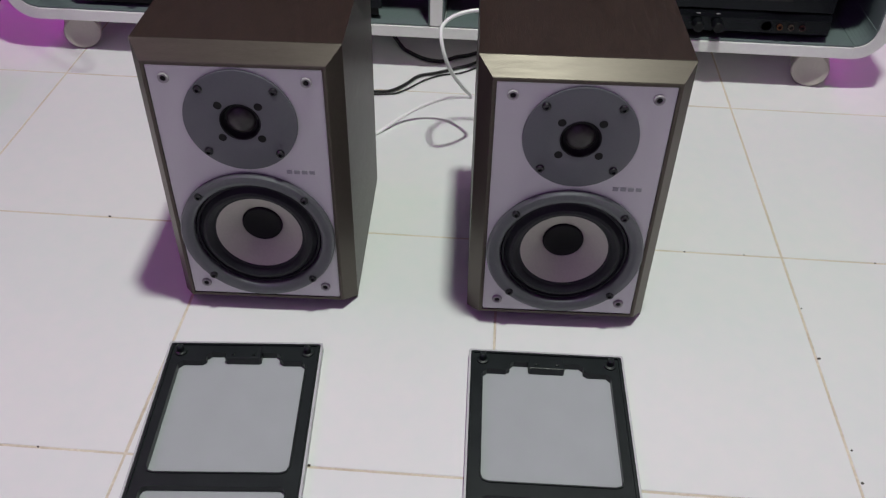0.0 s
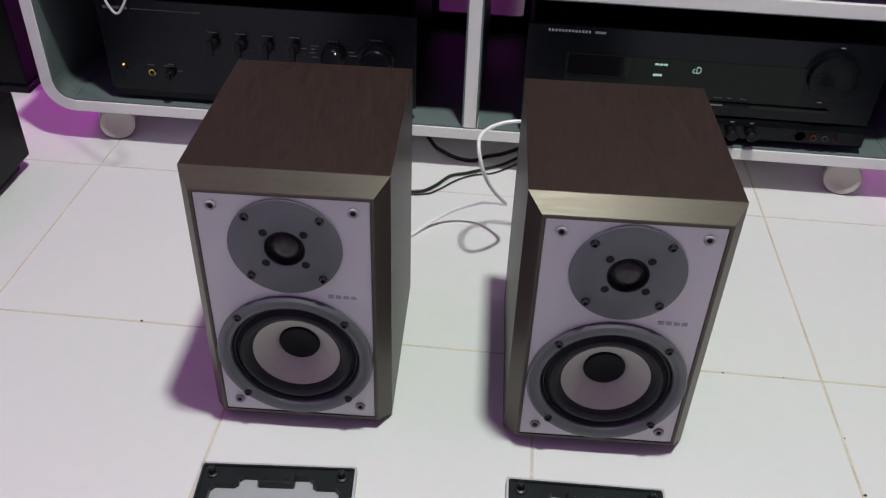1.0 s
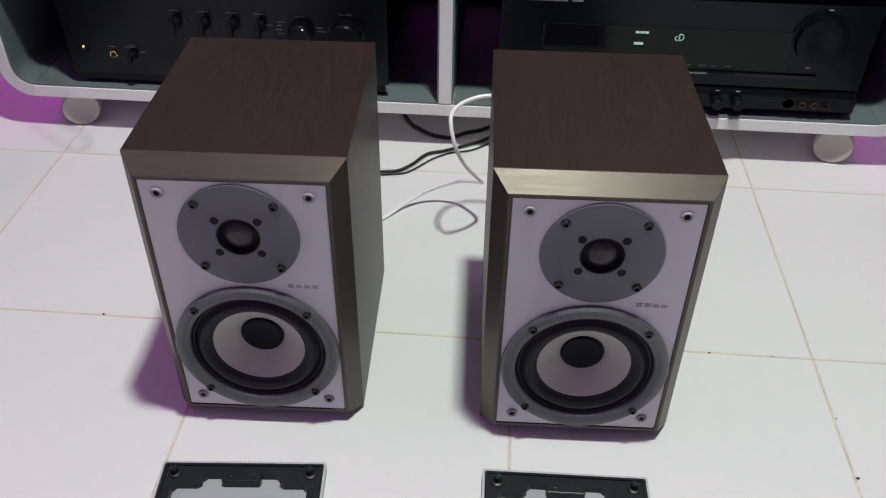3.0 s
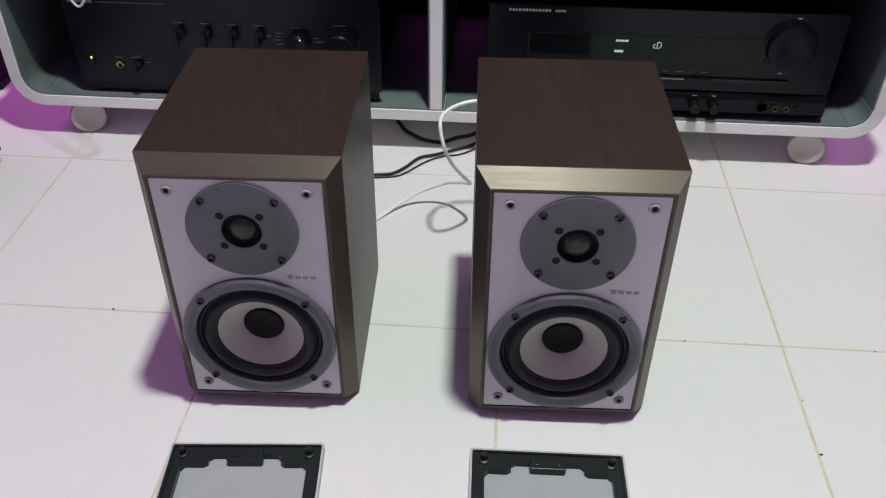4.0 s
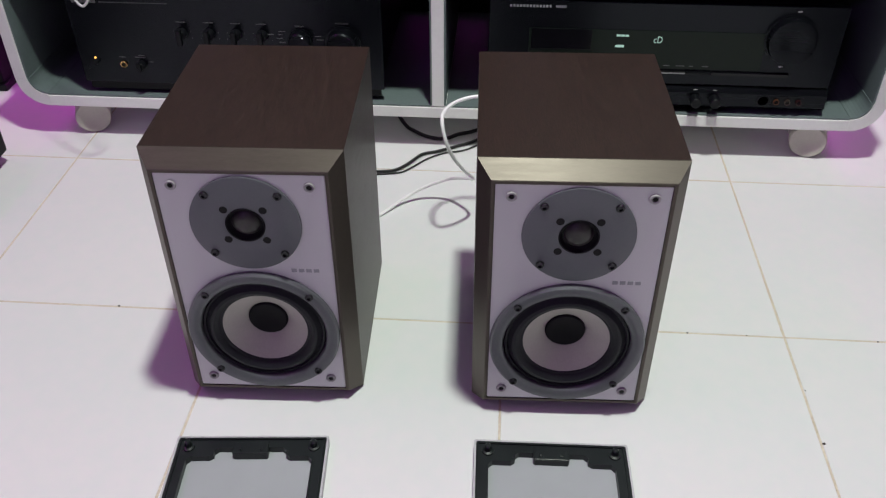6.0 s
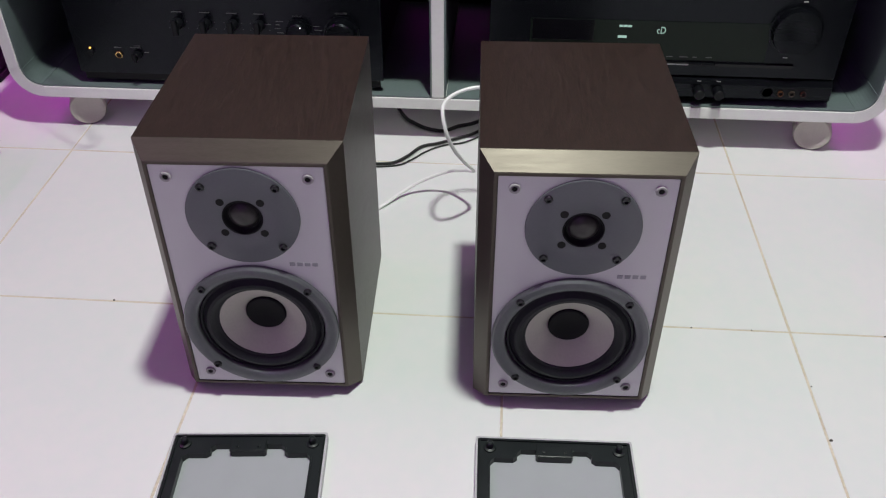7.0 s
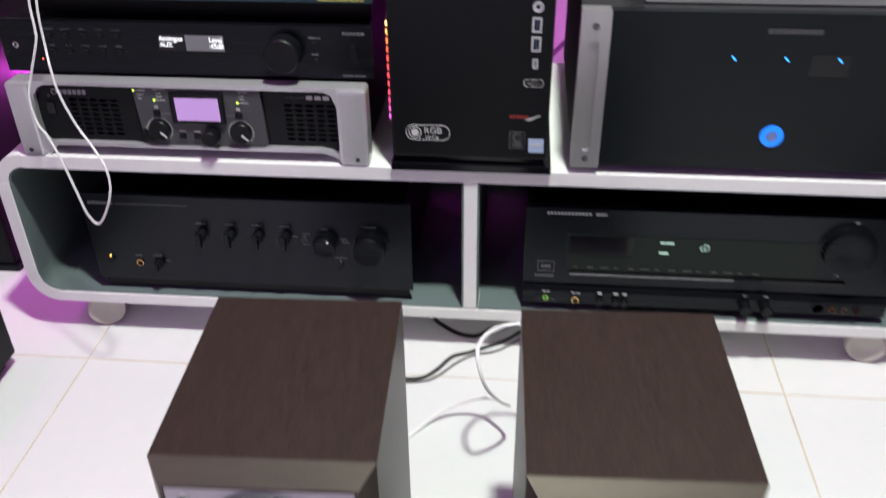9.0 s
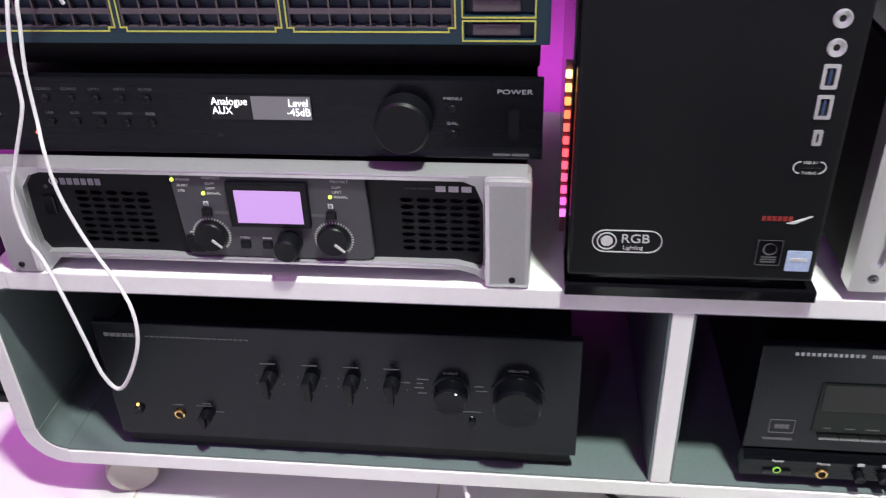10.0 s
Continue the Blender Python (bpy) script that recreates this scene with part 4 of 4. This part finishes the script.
for a, b in blocks:
    add("outline", lambda bm: plate(bm, [(a - 0.001, 0.5155), (a + 0.004, 0.5155), (a + 0.004, 0.5125), (b - 0.004, 0.5125), (b - 0.004, 0.5155), (b + 0.001, 0.5155), (b + 0.001, 0.5425), (a - 0.001, 0.5425)],
                                    [[(a + 0.0002, 0.5167), (a + 0.0052, 0.5167), (a + 0.0052, 0.5137), (b - 0.0052, 0.5137), (b - 0.0052, 0.5167), (b - 0.0002, 0.5167), (b - 0.0002, 0.5413), (a + 0.0002, 0.5413)]], SY - 0.0004, SY + 0.0003), LIME, sw, "lime painted outline")
    w = (b - a - 0.004) / 8
    shell = [rounded(a + 0.002 + i * w + 0.0006, a + 0.002 + (i + 1) * w - 0.0006, z0, z0 + 0.0095, 0.0004, 1) for i in range(8) for z0 in (0.5170, 0.5305)]
    strip = add("port_shell", lambda bm: plate(bm, [(a + 0.0012, 0.5157), (b - 0.0012, 0.5157), (b - 0.0012, 0.5403), (a + 0.0012, 0.5403)], shell, SY + 0.0008, SY + 0.012), PORT_GREY, sw, "grey metal port block")
    for i in range(8):
        for z0, up in ((0.5170, 1), (0.5305, -1)):
            x0, x1 = a + 0.002 + i * w + 0.0006, a + 0.002 + (i + 1) * w - 0.0006
            add("port", lambda bm: (box(bm, x0, x1, SY + 0.0095, SY + 0.0105, z0, z0 + 0.0095), box(bm, x0, x0 + 0.0032, SY + 0.0012, SY + 0.009, z0 if up > 0 else z0 + 0.0075, z0 + 0.002 if up > 0 else z0 + 0.0095),
                                    box(bm, x1 - 0.0032, x1, SY + 0.0012, SY + 0.009, z0 if up > 0 else z0 + 0.0075, z0 + 0.002 if up > 0 else z0 + 0.0095)), BLACK_PLASTIC, strip)
for z0 in (0.5075, 0.5255):
    add("outline", lambda bm: plate(bm, rounded(-0.1815, -0.1258, z0 - 0.0018, z0 + 0.0148, 0.0004, 1), [rounded(-0.1803, -0.1270, z0 - 0.0006, z0 + 0.0136, 0.0004, 1)], SY - 0.0004, SY + 0.0003), LIME, sw, "lime painted outline")
    add("module_cage", lambda bm: (box(bm, -0.1735, -0.1375, SY + 0.0015, SY + 0.012, z0 + 0.0025, z0 + 0.0115, 0.001), box(bm, -0.1795, -0.1275, SY + 0.009, SY + 0.010, z0, z0 + 0.013)), PORT_GREY, sw, "grey dust cover in the module slot")

# ---- computer tower ----
TY = 1.268
pc = unit("computer_tower", 0.006, TY, CZ1, "black computer tower with coloured light strip, standing on the cabinet", "computer")
TL, TR, TT = -0.0955, 0.1055, 0.735
block("base", TL - 0.001, TR + 0.002, TY - 0.001, 1.65, CZ1, 0.3085, BLACK_GLOSS, pc, "glossy black base plate", 0.001)
block("case", TL + 0.002, TR - 0.012, TY + 0.030, 1.64, 0.3088, TT - 0.002, BLACK_METAL, pc, "black steel case", 0.001)
block("front_panel", TL + 0.001, TR - 0.004, TY, TY + 0.0295, 0.318, TT, BLACK_PLASTIC, pc, "matt black front panel", 0.003)
block("plinth", TL + 0.004, TR - 0.008, TY + 0.006, TY + 0.029, 0.3088, 0.3178, BLACK_GLOSS, pc)
block("side_glass", TL - 0.0015, TL + 0.0018, TY + 0.034, 1.63, 0.32, TT - 0.01, BLACK_GLOSS, pc, "dark glass side panel", 0.0006)
RAINBOW = [(1.0, 0.62, 0.2), (1.0, 0.4, 0.1), (1.0, 0.22, 0.06), (1.0, 0.12, 0.05), (1.0, 0.08, 0.06), (1.0, 0.06, 0.07), (1.0, 0.06, 0.08), (1.0, 0.06, 0.1), (1.0, 0.06, 0.14), (1.0, 0.06, 0.2), (0.9, 0.07, 0.35), (0.7, 0.1, 0.6)]
STRIP = material("clear_strip_plastic", (0.12, 0.05, 0.06), 0.25, vary=0.1)
block("light_strip", TL - 0.0068, TL - 0.0016, TY + 0.0405, TY + 0.0445, 0.335, 0.488, STRIP, pc, "clear plastic strip", 0.0005)
for i, c in enumerate(RAINBOW):
    z = 0.4785 - i * 0.0112
    add("strip_lamp", lambda bm: box(bm, TL - 0.0066, TL - 0.0018, TY + 0.036, TY + 0.0402, z - 0.0030, z + 0.0030, 0.0010), glowing("strip_lamp_%s" % i, c, 2.4 if i < 2 else 1.7), pc, "glowing coloured lamp")
for z in (0.534, 0.5135):
    j = disc("audio_socket", 0.0815, z, [(0.0068, 0.0004), (0.0066, -0.0010), (0.0058, -0.0014), (0.0030, -0.0004), (0.0021, 0.0002)], TY, SILVER_PAINT, pc, "silver-ringed audio socket", 24)
    disc("socket_hole", 0.0815, z, [(0.0023, -0.0001), (0, -0.0001)], TY, HOLE, j, "", 12)
for z, w, h in ((0.4925, 0.0058, 0.0092), (0.4695, 0.0058, 0.0092), (0.4455, 0.0034, 0.0062), (0.5545, 0.010, 0.004)):
    x = 0.0812
    s = add("usb_socket", lambda bm: plate(bm, rounded(x - w, x + w, z - h, z + h, 0.0012, 3), [rounded(x - w + 0.0026, x + w - 0.0026, z - h + 0.0026, z + h - 0.0026, 0.0006, 2)], TY - 0.0012, TY + 0.0006), SILVER_PAINT, pc, "silver-framed socket")
    add("socket_hole", lambda bm: (box(bm, x - w + 0.0022, x + w - 0.0022, TY - 0.0003, TY + 0.0004, z - h + 0.0022, z + h - 0.0022)), HOLE, s)
    if h > 0.008:
        add("socket_tongue", lambda bm: box(bm, x - 0.0009, x + 0.0009, TY - 0.0009, TY + 0.0002, z - h + 0.0035, z + h - 0.0035), material("blue_tongue", (0.03, 0.06, 0.15), 0.4), s)
for cx, a0 in ((0.0735, 90), (0.0875, 270)):
    add("type_c_outline", lambda bm: (corner(bm, cx, 0.421, a0, 0.0044, 0.0051, TY - 0.0005, TY + 0.0003), corner(bm, cx, 0.421, a0 + 90, 0.0044, 0.0051, TY - 0.0005, TY + 0.0003)), PRINT_WHITE, pc)
add("type_c_slot", lambda bm: plate(bm, rounded(0.0725, 0.0885, 0.4203, 0.4217, 0.0006, 3), [], TY - 0.0007, TY + 0.0003), CHROME, pc)
words("caption", "USB 3.1", 0.0805, TY - 0.0008, 0.4254, 0.0030, PRINT_WHITE, pc, wide=1.1)
words("caption", "TYPE-C", 0.0805, TY - 0.0008, 0.4166, 0.0030, PRINT_WHITE, pc, wide=1.1)
badge = add("lighting_badge", lambda bm: plate(bm, rounded(-0.0762, -0.0205, 0.3415, 0.3625, 0.0103, 8), [rounded(-0.0754, -0.0213, 0.3423, 0.3617, 0.0096, 8)], TY - 0.0006, TY + 0.0003), PRINT_WHITE, pc, "outlined oval badge")
add("badge_disc", lambda bm: (plate(bm, circle(-0.0645, 0.352, 0.0080, 28), [circle(-0.0645, 0.352, 0.0070, 28)], TY - 0.0006, TY + 0.0003), plate(bm, circle(-0.0645, 0.352, 0.0048, 24), [], TY - 0.0006, TY + 0.0003)), PRINT_WHITE, badge)
words("caption", "RGB", -0.0535, TY - 0.0006, 0.3545, 0.0115, PRINT_WHITE, badge, "LEFT", 1.05)
words("caption", "Lighting", -0.0515, TY - 0.0006, 0.3462, 0.0052, PRINT_WHITE, badge, "LEFT", 1.0)
bars("brand_bar", 0.053, 0.076, 0.3765, 0.0038, TY - 0.0006, material("red_print", (0.26, 0.022, 0.018), 0.5), pc, 6, 0.35)
add("brand_swoosh", lambda bm: loft(bm, [[(0.072 + u, y, 0.3755 + w) for u, w in ((0.0, -0.003), (0.018, 0.004), (0.019, 0.0035), (0.006, -0.0035))] for y in (TY - 0.0007, TY + 0.0001)], True, True), PRINT_WHITE, pc)
add("sticker", lambda bm: plate(bm, rounded(0.053, 0.0735, 0.333, 0.3575, 0.0008, 2), [], TY - 0.0005, TY + 0.0003), BLACK_GLOSS, pc, "small black sticker with thin outline")
add("sticker_outline", lambda bm: (plate(bm, rounded(0.0535, 0.0730, 0.3335, 0.3570, 0.0008, 2), [rounded(0.0539, 0.0726, 0.3339, 0.3566, 0.0008, 2)], TY - 0.0008, TY - 0.0004),
                                   plate(bm, circle(0.0634, 0.3485, 0.0055, 20), [circle(0.0640, 0.3488, 0.0047, 20)], TY - 0.0008, TY - 0.0004)), PRINT_DIM, pc)
for i in range(3):
    bars("sticker_print", 0.0575, 0.0695, 0.3412 - i * 0.0022, 0.0011, TY - 0.0008, PRINT_DIM, pc)
add("sticker", lambda bm: plate(bm, rounded(0.0775, 0.0965, 0.3285, 0.3475, 0.001, 2), [], TY - 0.0006, TY + 0.0003), material("pale_blue_sticker", (0.42, 0.52, 0.72), 0.35, vary=0.15, scale=80), pc, "square pale blue sticker")
bars("sticker_print", 0.0805, 0.0935, 0.3395, 0.003, TY - 0.0009, PRINT_WHITE, pc)

# ---- large power amplifier with silver cheeks ----
BY = 1.275
big = unit("large_power_amplifier", 0.372, BY, CZ1, "large black power amplifier with silver cheeks and glowing blue ring", "amplifier")
BL, BR, BZ0, BZ1 = 0.1315, 0.6125, 0.3085, 0.5095
block("case", BL + 0.012, BR - 0.012, BY + 0.016, 1.66, 0.308, 0.5045, BLACK_METAL, big, "black steel case", 0.001)
block("front_panel", BL + 0.0352, BR - 0.0352, BY + 0.001, BY + 0.0155, BZ0 + 0.002, BZ1 - 0.001, SLATE_FRONT, big, "thick dark grey front plate", 0.0012)
for x in (BL, BR - 0.035):
    cheek = add("cheek", lambda bm: plate(bm, rounded(x, x + 0.035, BZ0, BZ1, 0.0015, 2), [rounded(x + 0.0125, x + 0.0225, BZ0 + 0.022, BZ1 - 0.035, 0.0049, 8)], BY - 0.004, BY + 0.0158), SILVER, big, "silver aluminium cheek with a long groove")
    add("groove", lambda bm: plate(bm, rounded(x + 0.0123, x + 0.0227, BZ0 + 0.0218, BZ1 - 0.0348, 0.0049, 8), [], BY + 0.0005, BY + 0.004), SILVER, cheek)
    for z in (BZ0 + 0.0125, BZ1 - 0.0185):
        disc("cheek_screw", x + 0.0175, z, [(0.0042, 0.0004), (0.0042, -0.0008), (0.0036, -0.0012), (0.0016, -0.0012), (0.0015, -0.0002), (0, -0.0002)], BY - 0.004, DARK_CHROME, cheek, "", 16)
for x0, x1 in ((BL + 0.002, BL + 0.0118), (BR - 0.0118, BR - 0.002)):
    block("side_plate", x0, x1, BY + 0.020, 1.655, 0.312, 0.500, HOLE, big, "matt black side plate")
add("top_cover", lambda bm: plate(bm, [(BL + 0.002, BY + 0.018), (BR - 0.002, BY + 0.018), (BR - 0.002, 1.658), (BL + 0.002, 1.658)],
                                  [rounded(x, x + 0.0042, y, y + 0.018, 0.0020, 2) for k in range(9) for x in (BL + 0.040 + k * 0.0095, BR - 0.120 + k * 0.0095) for y in [BY + 0.050 + r * 0.026 for r in range(9)]],
                                  0.5050, 0.5066, "z"), COVER_BLACK, big, "black satin slotted top cover")
feet(big, (0.20, 0.545), (BY + 0.05, 1.60), CZ1, 0.3110, 0.02)
ring = disc("power_ring", 0.372, 0.357, [(0.0140, 0.0012), (0.0138, -0.0008), (0.0122, -0.0016), (0.0072, -0.0012), (0.0066, 0.0004)], BY, BLUE_RING, big, "glowing blue ring", 36)
disc("power_button", 0.372, 0.357, [(0.0067, 0.0008), (0.0065, -0.0012), (0.005, -0.0018), (0, -0.0016)], BY, material("blue_grey_button", (0.2, 0.25, 0.5), 0.3, metal=0.4), ring, "", 24)
for x in (0.311, 0.371, 0.431):
    add("channel_lamp", lambda bm: loft(bm, [[(x + u, y, 0.4545 + w) for u, w in ((-0.0028, 0.0028), (-0.0012, 0.0030), (0.0028, -0.0017), (0.0028, -0.0028), (0.0011, -0.0027), (-0.0028, 0.0015))] for y in (BY + 0.0002, BY + 0.0014)], True, True), BLUE_LED, big, "small glowing blue lamp")
block("sensor_window", 0.398, 0.443, BY + 0.0004, BY + 0.0016, 0.4345, 0.461, BLACK_GLOSS, big)
bars("logo_bar", 0.344, 0.405, 0.4875, 0.0058, BY + 0.0005, material("dark_relief_print", (0.06, 0.06, 0.065), 0.4), big, 8, 0.12)
bars("model_print", 0.522, 0.562, 0.344, 0.0042, BY + 0.0005, PRINT_DIM, big, 6, 0.15)

player = unit("silver_component", 0.38, 1.31, 0.5066, "silver-grey component lying on the large amplifier", "hi-fi unit")
block("lower_panel", 0.207, 0.56, 1.31, 1.318, 0.5078, 0.5235, SILVER_PAINT, player, "", 0.001)
block("case", 0.212, 0.555, 1.319, 1.62, 0.5075, 0.575, BLACK_METAL, player, "", 0.001)
block("upper_panel", 0.207, 0.56, 1.31, 1.318, 0.5285, 0.578, SILVER_PAINT, player, "", 0.001)
feet(player, (0.25, 0.52), (1.36, 1.58), 0.5066, 0.5085, 0.012)


# ---- black boxes beside the cabinet ----
def subwoofer(name, m):
    """Its upright edge nearest the cabinet stands at the local origin; it reaches towards -x and -y."""
    s = thing(name, m, "low black speaker box with chamfered base, on the tiled floor", "speaker", "boxes beside the cabinet")
    simple("body", lambda bm: box(bm, -0.36, 0, -0.36, 0, 0.02, 0.125, 0.005, 3), BLACK_METAL, s, "matt black box")
    simple("base", lambda bm: box(bm, -0.345, -0.014, -0.345, -0.014, 0.003, 0.0205), BLACK_PLASTIC, s)
    for x in (-0.31, -0.05):
        for y in (-0.31, -0.05):
            simple("foot", lambda bm: box(bm, x - 0.012, x + 0.012, y - 0.012, y + 0.012, 0, 0.004), RUBBER, s)
    return s


subwoofer("black_speaker_box", pose(-0.645, 1.193, 0, 0, 0, 0))
subwoofer("black_speaker_box", pose(1.027, 1.170, 0, 0, 0, 0))
tower = thing("floor_speaker", pose(-0.9, 1.42, 0), "black floor speaker standing beside the white cabinet", "speaker")
simple("body", lambda bm: box(bm, -0.16, 0.135, 0.0, 0.27, 0.012, 0.415, 0.004), BLACK_METAL, tower)
simple("base", lambda bm: box(bm, -0.165, 0.14, -0.004, 0.274, 0.0, 0.0118, 0.002), BLACK_PLASTIC, tower)

# ---- ceiling lamp and strips ----
def ceiling_lamp():
    lamp = thing("ceiling_lamp", pose(LAMP[0], LAMP[1], ROOM_H), "square white ceiling lamp on the ceiling", "lamp")
    simple("frame", lambda bm: plate(bm, rounded(-0.19, 0.19, -0.19, 0.19, 0.01, 3), [rounded(-0.172, 0.172, -0.172, 0.172, 0.008, 3)], -0.045, -0.001, "z"), WHITE_BOARD, lamp)
    return lamp


ceiling_lamp()


# ---- cables ----
def cable(name, points, r, mat, label, category="cable"):
    bm = bmesh.new()
    wire(bm, points, r)
    ob = part(name, bm, mat, None, label, True)
    return tagged(ob, category=category)


cable("hanging_cable", [(-0.49, 1.296, 0.536), (-0.498, 1.285, 0.562), (-0.510, 1.268, 0.567), (-0.512, 1.260, 0.550), (-0.515, 1.250, 0.514), (-0.511, 1.240, 0.485), (-0.511, 1.235, 0.471), (-0.522, 1.225, 0.435), (-0.527, 1.215, 0.408), (-0.520, 1.205, 0.380),
                        (-0.505, 1.195, 0.366), (-0.487, 1.180, 0.342), (-0.473, 1.170, 0.306), (-0.462, 1.162, 0.279), (-0.450, 1.160, 0.266), (-0.437, 1.162, 0.283), (-0.428, 1.168, 0.310), (-0.432, 1.178, 0.333), (-0.447, 1.190, 0.353),
                        (-0.471, 1.205, 0.379), (-0.488, 1.215, 0.414), (-0.496, 1.225, 0.443), (-0.504, 1.240, 0.464), (-0.508, 1.250, 0.499), (-0.507, 1.258, 0.530), (-0.506, 1.265, 0.552), (-0.504, 1.29, 0.566), (-0.504, 1.33, 0.557), (-0.504, 1.37, 0.5505)],
      0.0016, WHITE_CABLE, "white network cable hanging in a loop over the cabinet")
cable("speaker_cable", [(-0.115, 0.984, 0.10), (-0.112, 1.0, 0.05), (-0.098, 1.045, 0.005), (-0.08, 1.066, 0.0024), (-0.060, 1.089, 0.0026), (-0.034, 1.118, 0.008), (-0.005, 1.131, 0.021), (0.030, 1.128, 0.039), (0.055, 1.108, 0.055), (0.067, 1.087, 0.068), (0.056, 1.064, 0.095), (0.043, 1.050, 0.122), (0.034, 1.045, 0.147), (0.028, 1.056, 0.168), (0.029, 1.078, 0.173), (0.043, 1.097, 0.177), (0.069, 1.108, 0.180), (0.10, 1.10, 0.182), (0.13, 1.05, 0.178), (0.14, 0.984, 0.17)],
      0.0024, BRIGHT_CABLE, "thin white speaker cable arching between the two speakers")
cable("black_cable", [(-0.13, 1.192, 0.0035), (-0.081, 1.197, 0.0035), (-0.056, 1.202, 0.0035), (-0.037, 1.221, 0.0035), (-0.018, 1.250, 0.0035), (0.007, 1.262, 0.0035), (0.037, 1.280, 0.0035), (0.064, 1.299, 0.0035), (0.12, 1.36, 0.0035)], 0.0023, BLACK_CABLE, "thin black cord lying on the floor")
cable("black_cable", [(-0.10, 1.189, 0.002), (-0.051, 1.197, 0.002), (-0.032, 1.212, 0.002), (-0.009, 1.240, 0.002), (0.016, 1.259, 0.002), (0.05, 1.272, 0.002), (0.10, 1.32, 0.002)], 0.0013, BLACK_CABLE, "very thin black cord lying on the floor")
cable("black_cable", [(-0.09, 1.42, 0.0034), (-0.054, 1.342, 0.0034), (-0.037, 1.322, 0.0034), (-0.014, 1.305, 0.0034), (0.013, 1.300, 0.0034), (0.035, 1.316, 0.0034), (0.062, 1.330, 0.0034), (0.12, 1.38, 0.0034)], 0.003, BLACK_CABLE, "black cord lying under the cabinet")
cable("speaker_cable", [(-0.20, 1.40, 0.005), (-0.196, 1.33, 0.022), (-0.188, 1.292, 0.037), (-0.182, 1.265, 0.040), (-0.184, 1.230, 0.038), (-0.186, 1.17, 0.045), (-0.18, 1.09, 0.08), (-0.165, 1.0, 0.13), (-0.15, 0.976, 0.145)], 0.0024, BRIGHT_CABLE, "thin white speaker cable behind the speaker")
cable("wall_cable", [(-0.25, 1.79, 0.47), (-0.12, 1.785, 0.445), (-0.06, 1.785, 0.455), (0.1, 1.79, 0.50)], 0.004, BLACK_CABLE, "black cable along the wall behind the units")
cable("wall_cable", [(-0.05, 1.75, 0.27), (0.03, 1.74, 0.25), (0.07, 1.74, 0.242), (0.10, 1.74, 0.26), (0.14, 1.75, 0.3)], 0.004, BLACK_CABLE, "black cable along the wall behind the units")

# ---- floor tiles ----
def tile_mesh():
    bm = bmesh.new()
    g, b = 0.0011, 0.0007
    hx = 0.1655 - g
    hy = 0.1675 - g
    loft(bm, [[(-hx, -hy, -0.009), (hx, -hy, -0.009), (hx, hy, -0.009), (-hx, hy, -0.009)], [(-hx, -hy, -b), (hx, -hy, -b), (hx, hy, -b), (-hx, hy, -b)],
              [(-hx + b, -hy + b, 0), (hx - b, -hy + b, 0), (hx - b, hy - b, 0), (-hx + b, hy - b, 0)]], False, True)
    bmesh.ops.recalc_face_normals(bm, faces=bm.faces[:])
    me = bpy.data.meshes.new("tile")
    bm.to_mesh(me)
    bm.free()
    me.materials.append(TILE)
    return me


TILE_MESH = tile_mesh()
for i in range(-7, 5):
    for j in range(-10, 3):
        x, y = 0.4435 + 0.331 * (i + 0.5), 0.875 + 0.335 * (j + 0.5)
        tile = new("tile", TILE_MESH)
        tile.parent = floor
        tile.matrix_basis = pose(x, y, random.uniform(-0.0002, 0.0002), random.uniform(-0.04, 0.04), random.uniform(-0.04, 0.04), random.uniform(-0.08, 0.08))


# ---- dirt in the joints ----
SPECK = material("dark_joint_dirt", (0.05, 0.04, 0.035), 0.9)
for x, y, r in ((0.4465, 0.716, 0.0022), (-0.358, 0.8765, 0.0019), (0.331, 0.8752, 0.0014), (0.446, 0.79, 0.0011), (0.5505, 0.875, 0.0012), (-0.05, 0.5415, 0.0018), (0.447, 0.565, 0.0016), (0.085, 0.878, 0.0008), (0.4475, 0.601, 0.0014), (0.40, 0.8755, 0.0009), (-0.3, 0.5405, 0.0012)):
    bm = bmesh.new()
    loft(bm, [[(x + r * s * random.uniform(0.6, 1.2) * math.cos(a), y + r * s * random.uniform(0.5, 1.0) * math.sin(a), z) for a in [2 * math.pi * k / 9 for k in range(9)]] for s, z in ((1.0, -0.001), (0.95, 0.0003), (0.5, 0.0008))], True, True)
    part("joint_dirt", bm, SPECK, floor, "dark speck of dirt in a joint")
